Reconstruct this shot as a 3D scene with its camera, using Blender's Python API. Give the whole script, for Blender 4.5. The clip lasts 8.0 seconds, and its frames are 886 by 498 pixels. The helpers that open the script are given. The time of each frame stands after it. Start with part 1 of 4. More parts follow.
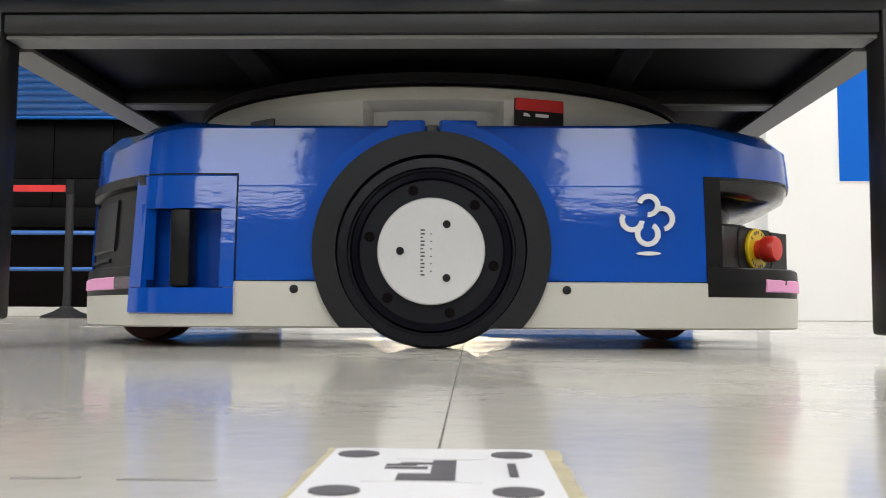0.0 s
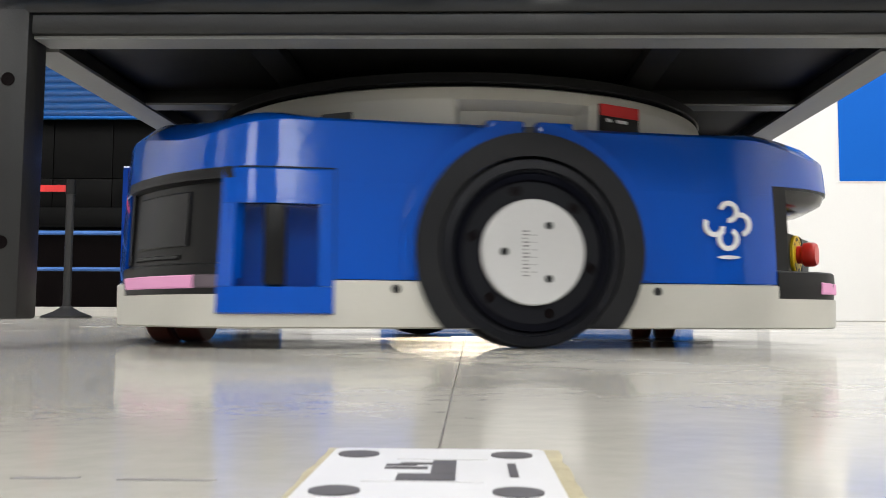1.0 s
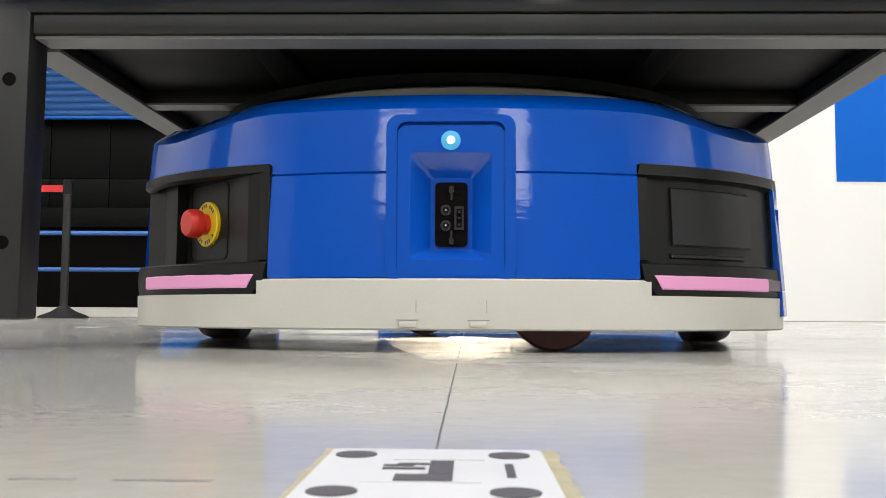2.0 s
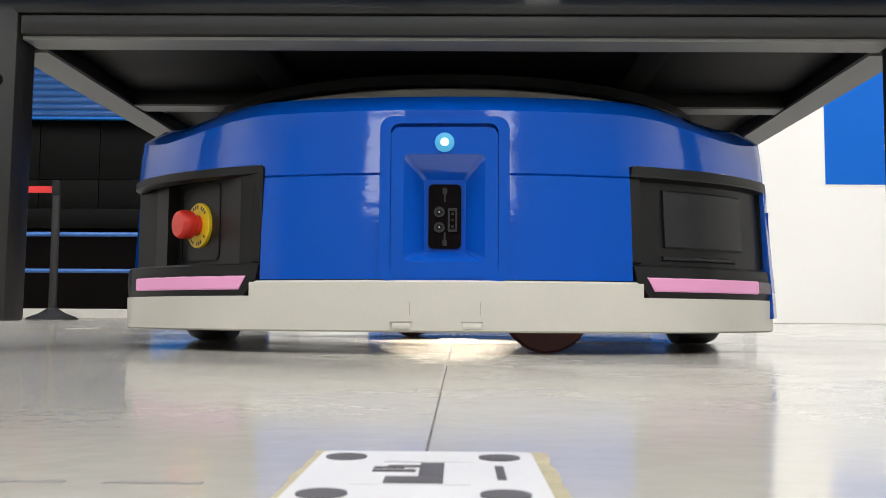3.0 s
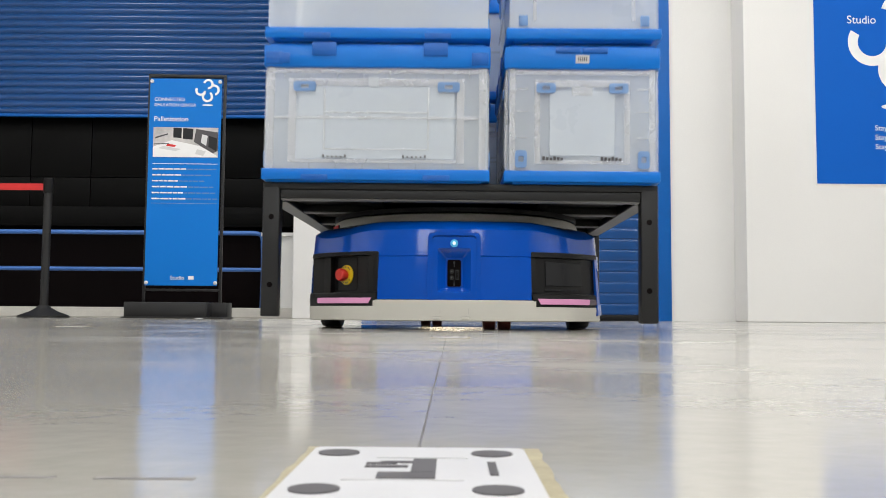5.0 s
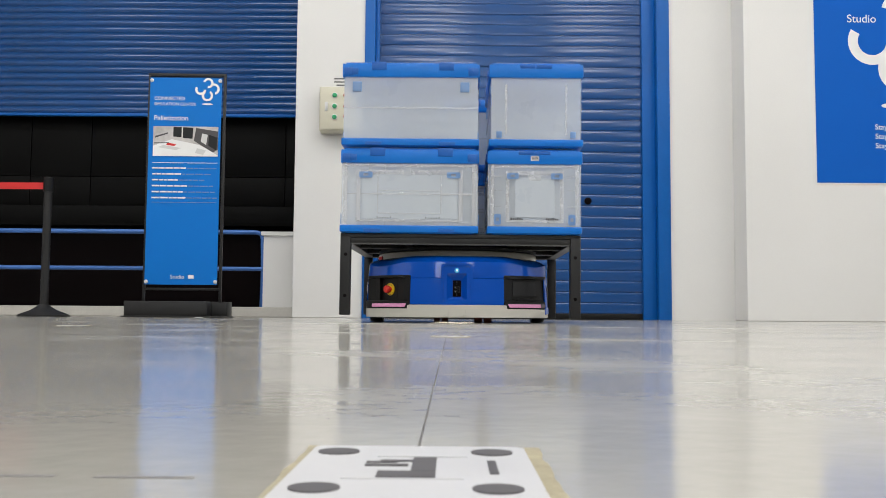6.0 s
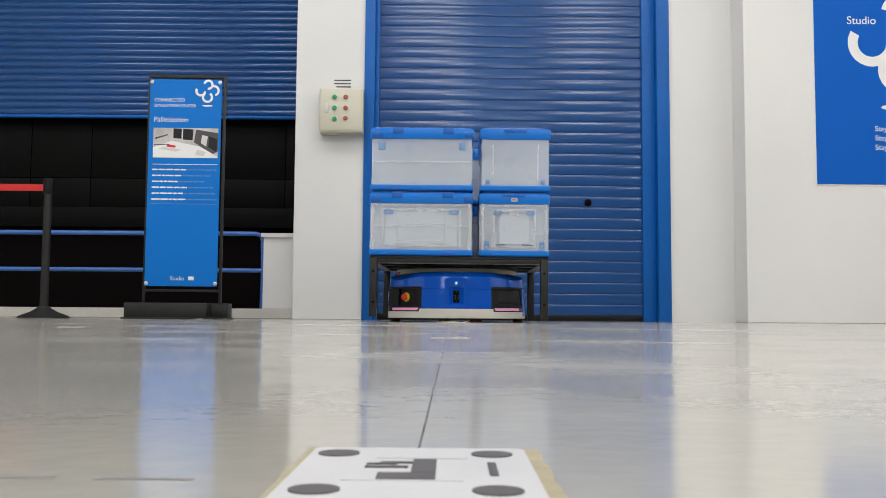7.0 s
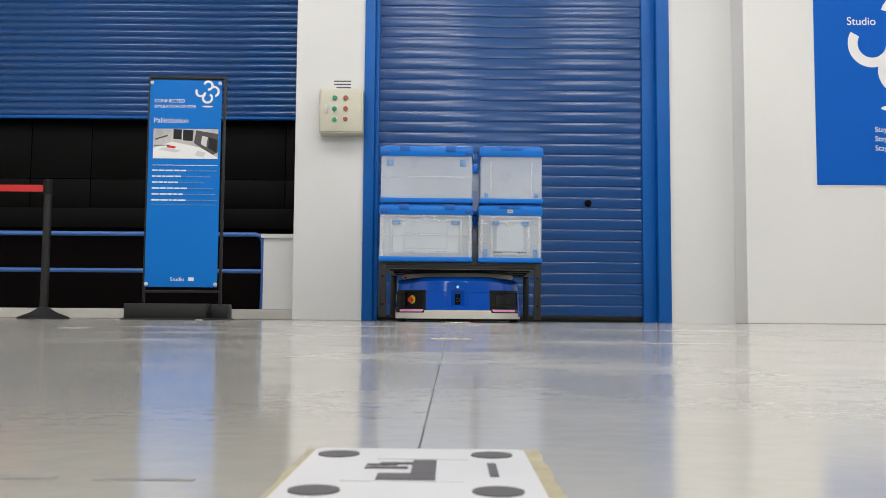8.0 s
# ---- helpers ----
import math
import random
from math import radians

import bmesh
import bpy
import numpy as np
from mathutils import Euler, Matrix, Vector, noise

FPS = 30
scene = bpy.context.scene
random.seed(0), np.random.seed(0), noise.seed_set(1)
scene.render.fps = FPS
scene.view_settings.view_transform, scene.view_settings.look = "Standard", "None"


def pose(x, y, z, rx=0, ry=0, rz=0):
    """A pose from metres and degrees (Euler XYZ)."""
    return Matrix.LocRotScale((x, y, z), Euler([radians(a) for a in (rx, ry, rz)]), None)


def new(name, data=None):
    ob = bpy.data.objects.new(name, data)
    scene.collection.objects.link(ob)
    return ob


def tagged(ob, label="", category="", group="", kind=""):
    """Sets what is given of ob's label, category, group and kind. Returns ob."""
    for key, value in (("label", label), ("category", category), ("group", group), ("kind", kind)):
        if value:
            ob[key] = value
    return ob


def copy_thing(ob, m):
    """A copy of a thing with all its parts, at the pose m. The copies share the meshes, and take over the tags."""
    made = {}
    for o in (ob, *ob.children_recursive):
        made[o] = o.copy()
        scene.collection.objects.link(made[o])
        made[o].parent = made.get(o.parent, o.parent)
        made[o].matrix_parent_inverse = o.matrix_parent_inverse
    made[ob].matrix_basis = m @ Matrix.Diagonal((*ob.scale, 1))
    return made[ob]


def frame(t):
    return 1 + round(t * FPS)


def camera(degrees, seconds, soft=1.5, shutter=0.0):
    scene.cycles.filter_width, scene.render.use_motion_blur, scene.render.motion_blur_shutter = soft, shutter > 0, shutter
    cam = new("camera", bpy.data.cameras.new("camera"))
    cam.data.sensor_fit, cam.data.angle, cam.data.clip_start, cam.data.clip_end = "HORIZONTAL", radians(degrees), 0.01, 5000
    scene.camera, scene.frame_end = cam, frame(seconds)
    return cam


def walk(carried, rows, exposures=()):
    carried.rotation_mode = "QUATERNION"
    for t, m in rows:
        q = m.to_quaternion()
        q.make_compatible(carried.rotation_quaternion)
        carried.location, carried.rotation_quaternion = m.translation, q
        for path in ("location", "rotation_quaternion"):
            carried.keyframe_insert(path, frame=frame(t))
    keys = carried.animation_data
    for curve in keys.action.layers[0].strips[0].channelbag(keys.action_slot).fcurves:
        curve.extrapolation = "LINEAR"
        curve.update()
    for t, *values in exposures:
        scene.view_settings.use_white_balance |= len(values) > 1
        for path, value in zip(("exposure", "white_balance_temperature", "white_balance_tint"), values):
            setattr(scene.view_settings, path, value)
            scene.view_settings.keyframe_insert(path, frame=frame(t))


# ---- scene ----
# ---- camera and its walk ----
cam = camera(52.2, 8.0, soft=0.85, shutter=0.4)
# a small phone lens, focused beyond the sticker close before it
cam.data.dof.use_dof, cam.data.dof.focus_distance, cam.data.dof.aperture_fstop = True, 2.0, 52
P0 = 94.1
# seconds, height, yaw, pitch, roll: a phone propped on the floor that settles by about a degree
CAM_ROWS = [
    (0.0, 0.0406, 1.22, P0 + 0.02, -0.30), (0.5, 0.0406, 1.22, P0 + 0.02, -0.30),
    (1.0, 0.0406, 1.22, P0 + 0.02, -0.30), (1.5, 0.0406, 1.20, P0 + 0.02, -0.30),
    (3.0, 0.0407, 0.46, P0 + 0.16, -0.36), (3.5, 0.0407, 0.14, P0 + 0.20, -0.40),
    (4.0, 0.0406, 0.02, P0 + 0.16, -0.42), (4.5, 0.0402, 0.0, P0 + 0.11, -0.42),
    (6.0, 0.0400, 0.0, P0, -0.42), (6.5, 0.0400, 0.0, P0, -0.42),
    (7.0, 0.0400, 0.0, P0 + 0.10, -0.42), (7.5, 0.0400, 0.0, P0 + 0.21, -0.42),
    (8.0, 0.0400, 0.0, P0 + 0.15, -0.42)]
# the phone lowers its exposure as the bright wall comes free
walk(cam, [(t, pose(0, 0, z, p, r, w)) for t, z, w, p, r in CAM_ROWS],
     [(0.0, -0.46), (1.0, -0.38), (1.5, -0.38), (3.0, -0.44), (3.5, -0.47), (4.5, -0.68), (5.2, -0.80), (6.0, -0.93), (8.0, -0.99)])

# ---- light: rows of ceiling lights in a closed hall, and four added at the sides ----
world = bpy.data.worlds.new("hall_air")
scene.world = world
world.use_nodes = True
world.node_tree.nodes["Background"].inputs[0].default_value = (0.6, 0.7, 0.8, 1)
world.node_tree.nodes["Background"].inputs[1].default_value = 0.05
LIGHTS = [(-3.9, 4.6), (-2.0, 4.6), (-0.2, 4.6), (1.75, 4.6), (3.8, 4.6), (-4.2, -0.2), (-0.3, -0.2), (2.4, -0.2), (4.9, -0.2), (-4.2, -5.0), (0.3, -5.0), (4.6, -5.0),
          # outer four are added, unseen, to brighten the side walls mirrored in the shell
          (-7.8, 3.0), (-7.8, -2.6), (7.8, 3.0), (7.8, -2.6)]
LIGHT_Z = 4.9
for lx, ly in LIGHTS:
    lamp = bpy.data.lights.new("ceiling_lamp", "AREA")
    lamp.shape, lamp.size, lamp.size_y = "RECTANGLE", 0.9 if ly > -1 and abs(lx) < 6 else 0.3, 2.6
    lamp.energy, lamp.color = 100 if abs(lx) > 6 else 62 if ly > 3 else 108 if ly > -1 else 160, (1.0, 0.982, 0.952)
    new("ceiling_lamp", lamp).matrix_world = pose(lx, ly, LIGHT_Z - 0.07)


# ---- materials ----
def mat(name, color, rough=0.5, metal=0.0, vary=0.12, scale=6.0, grain=60.0, bump=0.05, coat=0.0, rvary=0.1, **more):
    """A surface with stains at one scale and grain at another, in object space."""
    m = bpy.data.materials.new(name)
    m.use_nodes = True
    nt = m.node_tree
    b = nt.nodes["Principled BSDF"]
    geo = nt.nodes.new("ShaderNodeTexCoord")
    n1, n2 = nt.nodes.new("ShaderNodeTexNoise"), nt.nodes.new("ShaderNodeTexNoise")
    for n, s, d in ((n1, scale, 4), (n2, grain, 3)):
        n.inputs["Scale"].default_value, n.inputs["Detail"].default_value = s, d
        nt.links.new(geo.outputs["Object"], n.inputs["Vector"])
    mix = nt.nodes.new("ShaderNodeMix")
    mix.data_type = "RGBA"
    mix.inputs["A"].default_value = (*[c * (1 - vary) for c in color], 1)
    mix.inputs["B"].default_value = (*[min(1, c * (1 + vary)) for c in color], 1)
    add = nt.nodes.new("ShaderNodeMath")
    add.operation = "MULTIPLY_ADD"
    add.inputs[1].default_value, add.inputs[2].default_value = 0.35, 0.0
    nt.links.new(n2.outputs["Fac"], add.inputs[0])
    nt.links.new(n1.outputs["Fac"], add.inputs[2])
    rng = nt.nodes.new("ShaderNodeMapRange")
    rng.inputs["From Min"].default_value, rng.inputs["From Max"].default_value = 0.4, 0.95
    nt.links.new(add.outputs[0], rng.inputs["Value"])
    nt.links.new(rng.outputs[0], mix.inputs["Factor"])
    nt.links.new(mix.outputs["Result"], b.inputs["Base Color"])
    rr = nt.nodes.new("ShaderNodeMapRange")
    rr.inputs["To Min"].default_value, rr.inputs["To Max"].default_value = max(0.02, rough - rvary), min(1, rough + rvary)
    nt.links.new(n1.outputs["Fac"], rr.inputs["Value"])
    nt.links.new(rr.outputs[0], b.inputs["Roughness"])
    b.inputs["Metallic"].default_value = metal
    if coat:
        b.inputs["Coat Weight"].default_value, b.inputs["Coat Roughness"].default_value = coat, 0.05
    if bump:
        bp = nt.nodes.new("ShaderNodeBump")
        bp.inputs["Strength"].default_value, bp.inputs["Distance"].default_value = bump, 0.002
        nt.links.new(n2.outputs["Fac"], bp.inputs["Height"])
        nt.links.new(bp.outputs[0], b.inputs["Normal"])
    for key, value in more.items():
        b.inputs[key.replace("_", " ")].default_value = value
    return m


def glow(name, color, strength):
    m = bpy.data.materials.new(name)
    m.use_nodes = True
    b = m.node_tree.nodes["Principled BSDF"]
    b.inputs["Base Color"].default_value = (*[0.5 * c for c in color], 1)
    b.inputs["Emission Color"].default_value = (*color, 1)
    b.inputs["Emission Strength"].default_value = strength
    return m


def floor_material():
    """Grey epoxy: glossy, with worn matt patches, pale scuffs and fine speckle."""
    m = mat("epoxy_floor", (0.445, 0.428, 0.388), 0.2, 0, 0.10, 1.1, 70.0, 0.10, rvary=0.05)
    nt = m.node_tree
    b = nt.nodes["Principled BSDF"]
    geo = nt.nodes.new("ShaderNodeTexCoord")
    stretch = nt.nodes.new("ShaderNodeMapping")
    stretch.inputs["Scale"].default_value = (1.0, 1.5, 1)
    nt.links.new(geo.outputs["Object"], stretch.inputs["Vector"])
    worn = nt.nodes.new("ShaderNodeTexNoise")
    worn.inputs["Scale"].default_value, worn.inputs["Detail"].default_value = 1.3, 8
    worn.inputs["Roughness"].default_value = 0.65
    nt.links.new(stretch.outputs[0], worn.inputs["Vector"])
    ramp = nt.nodes.new("ShaderNodeMapRange")
    ramp.inputs["From Min"].default_value, ramp.inputs["From Max"].default_value = 0.46, 0.70
    ramp.inputs["To Min"].default_value, ramp.inputs["To Max"].default_value = 0.11, 0.27
    nt.links.new(worn.outputs["Fac"], ramp.inputs["Value"])
    nt.links.new(ramp.outputs[0], b.inputs["Roughness"])
    # pale scuffs and dark specks over the plain coat
    base = b.inputs["Base Color"].links[0].from_socket
    scuff = nt.nodes.new("ShaderNodeTexNoise")
    scuff.inputs["Scale"].default_value, scuff.inputs["Detail"].default_value, scuff.inputs["Roughness"].default_value = 7.0, 10, 0.75
    nt.links.new(stretch.outputs[0], scuff.inputs["Vector"])
    speck = nt.nodes.new("ShaderNodeTexVoronoi")
    speck.inputs["Scale"].default_value = 9.0
    nt.links.new(geo.outputs["Object"], speck.inputs["Vector"])
    for source, lo, hi, colour, amount in ((scuff.outputs["Fac"], 0.60, 0.72, (0.66, 0.65, 0.62, 1), 0.55), (speck.outputs["Distance"], 0.035, 0.018, (0.10, 0.095, 0.09, 1), 0.7)):
        cut = nt.nodes.new("ShaderNodeMapRange")
        cut.inputs["From Min"].default_value, cut.inputs["From Max"].default_value, cut.inputs["To Max"].default_value = lo, hi, amount
        nt.links.new(source, cut.inputs["Value"])
        over = nt.nodes.new("ShaderNodeMix")
        over.data_type = "RGBA"
        over.inputs["B"].default_value = colour
        nt.links.new(cut.outputs[0], over.inputs["Factor"])
        nt.links.new(base, over.inputs["A"])
        base = over.outputs["Result"]
    nt.links.new(base, b.inputs["Base Color"])
    return m


M_FLOOR = floor_material()
M_WALL = mat("white_painted_wall", (0.73, 0.725, 0.71), 0.75, 0, 0.04, 0.8, 90, 0.04)
M_CEIL = mat("grey_ceiling", (0.55, 0.56, 0.57), 0.8, 0, 0.06, 0.6, 20, 0.03)
M_SHUT = mat("blue_painted_steel", (0.006, 0.062, 0.225), 0.32, 0.0, 0.12, 1.5, 30, 0.02, coat=0.8, Specular_IOR_Level=0.2, Coat_Roughness=0.13)
M_FRAME = mat("blue_frame_paint", (0.004, 0.105, 0.40), 0.35, 0, 0.1, 2, 40, 0.03, Specular_IOR_Level=0.25)
M_RAIL = mat("blue_rail_paint", (0.05, 0.16, 0.48), 0.4, 0, 0.1, 4, 60, 0.03)
M_PANEL = mat("black_panel", (0.002, 0.002, 0.002), 0.5, 0, 0.3, 1.5, 50, 0.04, Specular_IOR_Level=0.09)
M_PIT = mat("black_lining", (0.003, 0.0015, 0.0018), 0.5, 0, 0.3, 1.2, 40, 0.03, Specular_IOR_Level=0.06)
M_KERB = mat("pale_concrete_kerb", (0.55, 0.53, 0.49), 0.7, 0, 0.12, 4, 80, 0.1)
M_SCUFF = mat("pale_grey_scuff", (0.33, 0.32, 0.30), 0.5, 0, 0.2, 60, 400, 0.05)
M_KERB_DARK = mat("dull_grey_scuff", (0.20, 0.19, 0.18), 0.5, 0, 0.3, 60, 400, 0.05)
M_BLUE = mat("glossy_blue_shell", (0.0, 0.072, 0.45), 0.35, 0, 0.05, 3, 220, 0.02, coat=1.0, rvary=0.04, Specular_IOR_Level=0.1, Coat_IOR=1.52, Coat_Roughness=0.06)
nt = M_BLUE.node_tree
wave, hump, place = nt.nodes.new("ShaderNodeTexNoise"), nt.nodes.new("ShaderNodeBump"), nt.nodes.new("ShaderNodeTexCoord")
drawn = nt.nodes.new("ShaderNodeMapping")      # the paint's ripple runs level
drawn.inputs["Scale"].default_value = (1.0, 1.0, 3.2)
wave.inputs["Scale"].default_value, wave.inputs["Detail"].default_value = 38.0, 3
hump.inputs["Strength"].default_value, hump.inputs["Distance"].default_value = 0.07, 0.0028
nt.links.new(place.outputs["Object"], drawn.inputs["Vector"])
nt.links.new(drawn.outputs[0], wave.inputs["Vector"])
nt.links.new(wave.outputs["Fac"], hump.inputs["Height"])
nt.links.new(hump.outputs[0], nt.nodes["Principled BSDF"].inputs["Coat Normal"])
M_CREAM = mat("cream_plastic", (0.56, 0.545, 0.49), 0.42, 0, 0.05, 5, 300, 0.03)
M_BLACK = mat("black_plastic", (0.0065, 0.0065, 0.007), 0.40, 0, 0.2, 8, 300, 0.05, Specular_IOR_Level=0.25)
M_DARK = mat("dark_grey_plastic", (0.008, 0.0085, 0.0105), 0.40, 0, 0.15, 8, 260, 0.05, Specular_IOR_Level=0.35)
M_TYRE = mat("charcoal_rubber", (0.0036, 0.0042, 0.0075), 0.42, 0, 0.15, 12, 200, 0.08, Specular_IOR_Level=0.25)
M_RIM = mat("dark_blue_grey_rim", (0.0030, 0.0034, 0.0065), 0.2, 0.0, 0.15, 10, 150, 0.03, Specular_IOR_Level=0.10)
M_CAP = mat("glossy_black_plastic", (0.006, 0.006, 0.007), 0.16, 0, 0.15, 10, 150, 0.03)
M_ALU = mat("brushed_aluminium", (0.62, 0.62, 0.62), 0.42, 0.35, 0.05, 6, 200, 0.03)
M_RED = mat("red_plastic", (0.62, 0.03, 0.02), 0.35, 0, 0.06, 20, 200, 0.02)
M_YELLOW = mat("yellow_plate", (0.75, 0.52, 0.01), 0.45, 0, 0.06, 20, 200, 0.02)
M_CASTER = mat("brown_red_polyurethane", (0.10, 0.022, 0.015), 0.45, 0, 0.2, 20, 200, 0.04)
M_STEEL = mat("black_powder_coat", (0.0135, 0.0135, 0.014), 0.46, 0, 0.15, 5, 350, 0.08, Specular_IOR_Level=0.4)
# blacker than the powder coat; used beneath the rack and in thin gaps
M_UNDERSIDE = mat("deep_black_matt", (0.004, 0.004, 0.004), 0.6, 0, 0.2, 5, 100, 0.05, Specular_IOR_Level=0.25)
# lower flanges, toned paler than the black beams
M_FLANGE = mat("paler_grey_flange", (0.17, 0.17, 0.165), 0.5, 0, 0.12, 8, 200, 0.05)
# the dimness of the hall's far end, put into a wall colour
M_DIM = mat("dark_grey_dimmed_hall", (0.10, 0.10, 0.105), 0.7, 0, 0.2, 0.7, 30, 0.05)
M_PRINT = mat("dark_grey_print", (0.072, 0.068, 0.072), 0.6, 0, 0.1, 30, 400, 0.02)
M_WHITE = mat("white_print", (0.80, 0.80, 0.80), 0.5, 0, 0.03, 20, 200, 0.01)
M_LABEL = mat("white_sticker_film", (0.53, 0.53, 0.545), 0.45, 0, 0.03, 20, 300, 0.02)
M_GLUE = mat("worn_beige_adhesive", (0.34, 0.30, 0.20), 0.7, 0, 0.25, 60, 400, 0.15)
M_POSTER = mat("blue_poster_print", (0.001, 0.105, 0.50), 0.5, 0, 0.04, 1, 100, 0.01, Specular_IOR_Level=0.15)
M_BANNER = mat("bright_blue_banner_print", (0.002, 0.165, 0.58), 0.4, 0, 0.05, 1, 100, 0.01, Specular_IOR_Level=0.2)
M_PHOTO = mat("pale_photo_print", (0.50, 0.48, 0.47), 0.4, 0, 0.25, 12, 60, 0.0)
M_BELT = mat("red_belt", (0.60, 0.02, 0.02), 0.6, 0, 0.08, 10, 300, 0.05)
M_BOX = mat("beige_enamel_box", (0.60, 0.575, 0.46), 0.4, 0, 0.05, 5, 100, 0.02)
M_GREEN = mat("green_button", (0.02, 0.30, 0.12), 0.3, 0, 0.05, 20, 100, 0.0)
M_ORANGE = mat("amber_button", (0.40, 0.09, 0.02), 0.3, 0, 0.05, 20, 100, 0.0)
M_CRATE = mat("blue_crate_plastic", (0.003, 0.165, 0.62), 0.32, 0, 0.05, 6, 120, 0.02, Specular_IOR_Level=0.35)
M_LATCH = mat("pale_blue_latch_plastic", (0.20, 0.38, 0.72), 0.35, 0, 0.05, 6, 120, 0.02, Alpha=0.55)
M_CLIP = mat("mid_blue_clip_plastic", (0.003, 0.105, 0.45), 0.35, 0, 0.05, 6, 120, 0.02)
M_CLEAR = mat("frosted_clear_plastic", (0.85, 0.915, 1.0), 0.30, 0, 0.03, 4, 60, 0.0, Alpha=0.32)
M_RIB = mat("frosted_plastic_rib", (0.94, 0.95, 0.98), 0.2, 0, 0.02, 4, 60, 0.0, Alpha=0.27)
M_PINK = glow("pink_light_bar", (1.0, 0.42, 0.72), 0.36)
M_UNLIT = mat("grey_violet_unlit_diffuser", (0.11, 0.085, 0.105), 0.25, 0, 0.1, 20, 200, 0.0)
M_PIN = mat("grey_contact_plastic", (0.07, 0.07, 0.075), 0.4, 0, 0.1, 30, 200, 0.0)
M_GREYPIN = mat("dark_grey_contact_plastic", (0.016, 0.016, 0.017), 0.4, 0, 0.1, 30, 200, 0.0)
M_LAMP = glow("white_blue_indicator", (0.75, 0.95, 1.0), 1.4)
M_RING = glow("cyan_indicator_ring", (0.08, 0.50, 0.85), 0.5)
M_UNDER = glow("warm_white_floor_light", (1.0, 0.88, 0.68), 15.0)
# glow of two added panes that the blue shell mirrors
M_ADDED_PANE = glow("added_glow_pane", (0.92, 0.97, 1.0), 7.5)
M_TUBE = glow("light_diffuser", (1.0, 0.985, 0.96), 9.0)
M_TUBE_BROAD = glow("broad_light_diffuser", (1.0, 0.985, 0.96), 4.0)


# ---- mesh helpers ----
def link(name, bm, material, parent=None, label="", smooth=None):
    me = bpy.data.meshes.new(name)
    bmesh.ops.recalc_face_normals(bm, faces=bm.faces)
    bm.to_mesh(me)
    bm.free()
    me.materials.append(material)
    if smooth:
        me.shade_smooth()
        me.set_sharp_from_angle(angle=radians(smooth))
    ob = new(name, me)
    if parent:
        ob.parent = parent
    if label:
        ob["label"] = label
    return ob


def part(name, bm, material, parent, label="", smooth=30):
    return link(name, bm, material, parent, label, smooth)


def empty(name, label, category, group="", kind="", at=None):
    ob = tagged(new(name), label, category, group, kind)
    ob.empty_display_size = 0.05
    if at:
        ob.matrix_world = at
    return ob


def box(bm, x0, x1, y0, y1, z0, z1, bevel=0.0, segs=2):
    made = bmesh.ops.create_cube(bm, size=1)["verts"]
    bmesh.ops.transform(bm, verts=made, matrix=Matrix.LocRotScale(
        ((x0 + x1) / 2, (y0 + y1) / 2, (z0 + z1) / 2), None, (x1 - x0, y1 - y0, z1 - z0)))
    if bevel:
        edges = list({e for v in made for e in v.link_edges})
        bmesh.ops.bevel(bm, geom=edges, offset=bevel, segments=segs, affect="EDGES", profile=0.5)
    return bm


def boxes(*rows, bevel=0.0):
    bm = bmesh.new()
    for r in rows:
        box(bm, *r, bevel=bevel)
    return bm


def lathe(profile, m=None, n=48, close=False):
    """Turns (radius, height) points about z."""
    bm = bmesh.new()
    rings = [[bm.verts.new((r * math.cos(2 * math.pi * i / n), r * math.sin(2 * math.pi * i / n), z)) for i in range(n)]
             for r, z in profile]
    pairs = list(zip(rings, rings[1:])) + ([(rings[-1], rings[0])] if close else [])
    for a, b in pairs:
        for i in range(n):
            bm.faces.new((a[i], a[(i + 1) % n], b[(i + 1) % n], b[i]))
    if not close:
        bm.faces.new(rings[0])
        bm.faces.new(rings[-1])
    if m:
        bmesh.ops.transform(bm, verts=bm.verts, matrix=m)
    return bm


def tube(points, r, n=10):
    """A round bar along points."""
    bm = bmesh.new()
    pts = [Vector(p) for p in points]
    rings = []
    for i, p in enumerate(pts):
        way = (pts[min(i + 1, len(pts) - 1)] - pts[max(i - 1, 0)]).normalized()
        q = way.to_track_quat("Z", "Y")
        rings.append([bm.verts.new(p + q @ Vector((r * math.cos(2 * math.pi * k / n), r * math.sin(2 * math.pi * k / n), 0)))
                      for k in range(n)])
    for a, b in zip(rings, rings[1:]):
        for k in range(n):
            bm.faces.new((a[k], a[(k + 1) % n], b[(k + 1) % n], b[k]))
    bm.faces.new(rings[0])
    bm.faces.new(rings[-1])
    return bm


def prism(outline, z0, z1, m=None):
    """A flat outline in x and y, raised from z0 to z1."""
    bm = bmesh.new()
    low, top = [bm.verts.new((x, y, z0)) for x, y in outline], [bm.verts.new((x, y, z1)) for x, y in outline]
    bm.faces.new(low)
    bm.faces.new(top)
    n = len(outline)
    for i in range(n):
        bm.faces.new((low[i], low[(i + 1) % n], top[(i + 1) % n], top[i]))
    if m:
        bmesh.ops.transform(bm, verts=bm.verts, matrix=m)
    return bm


def round_rect(w, h, r, n=5):
    pts = []
    for cx, cy, a in ((w / 2 - r, h / 2 - r, 0), (-w / 2 + r, h / 2 - r, 90), (-w / 2 + r, -h / 2 + r, 180), (w / 2 - r, -h / 2 + r, 270)):
        pts += [(cx + r * math.cos(radians(a + 90 * k / n)), cy + r * math.sin(radians(a + 90 * k / n))) for k in range(n + 1)]
    return pts


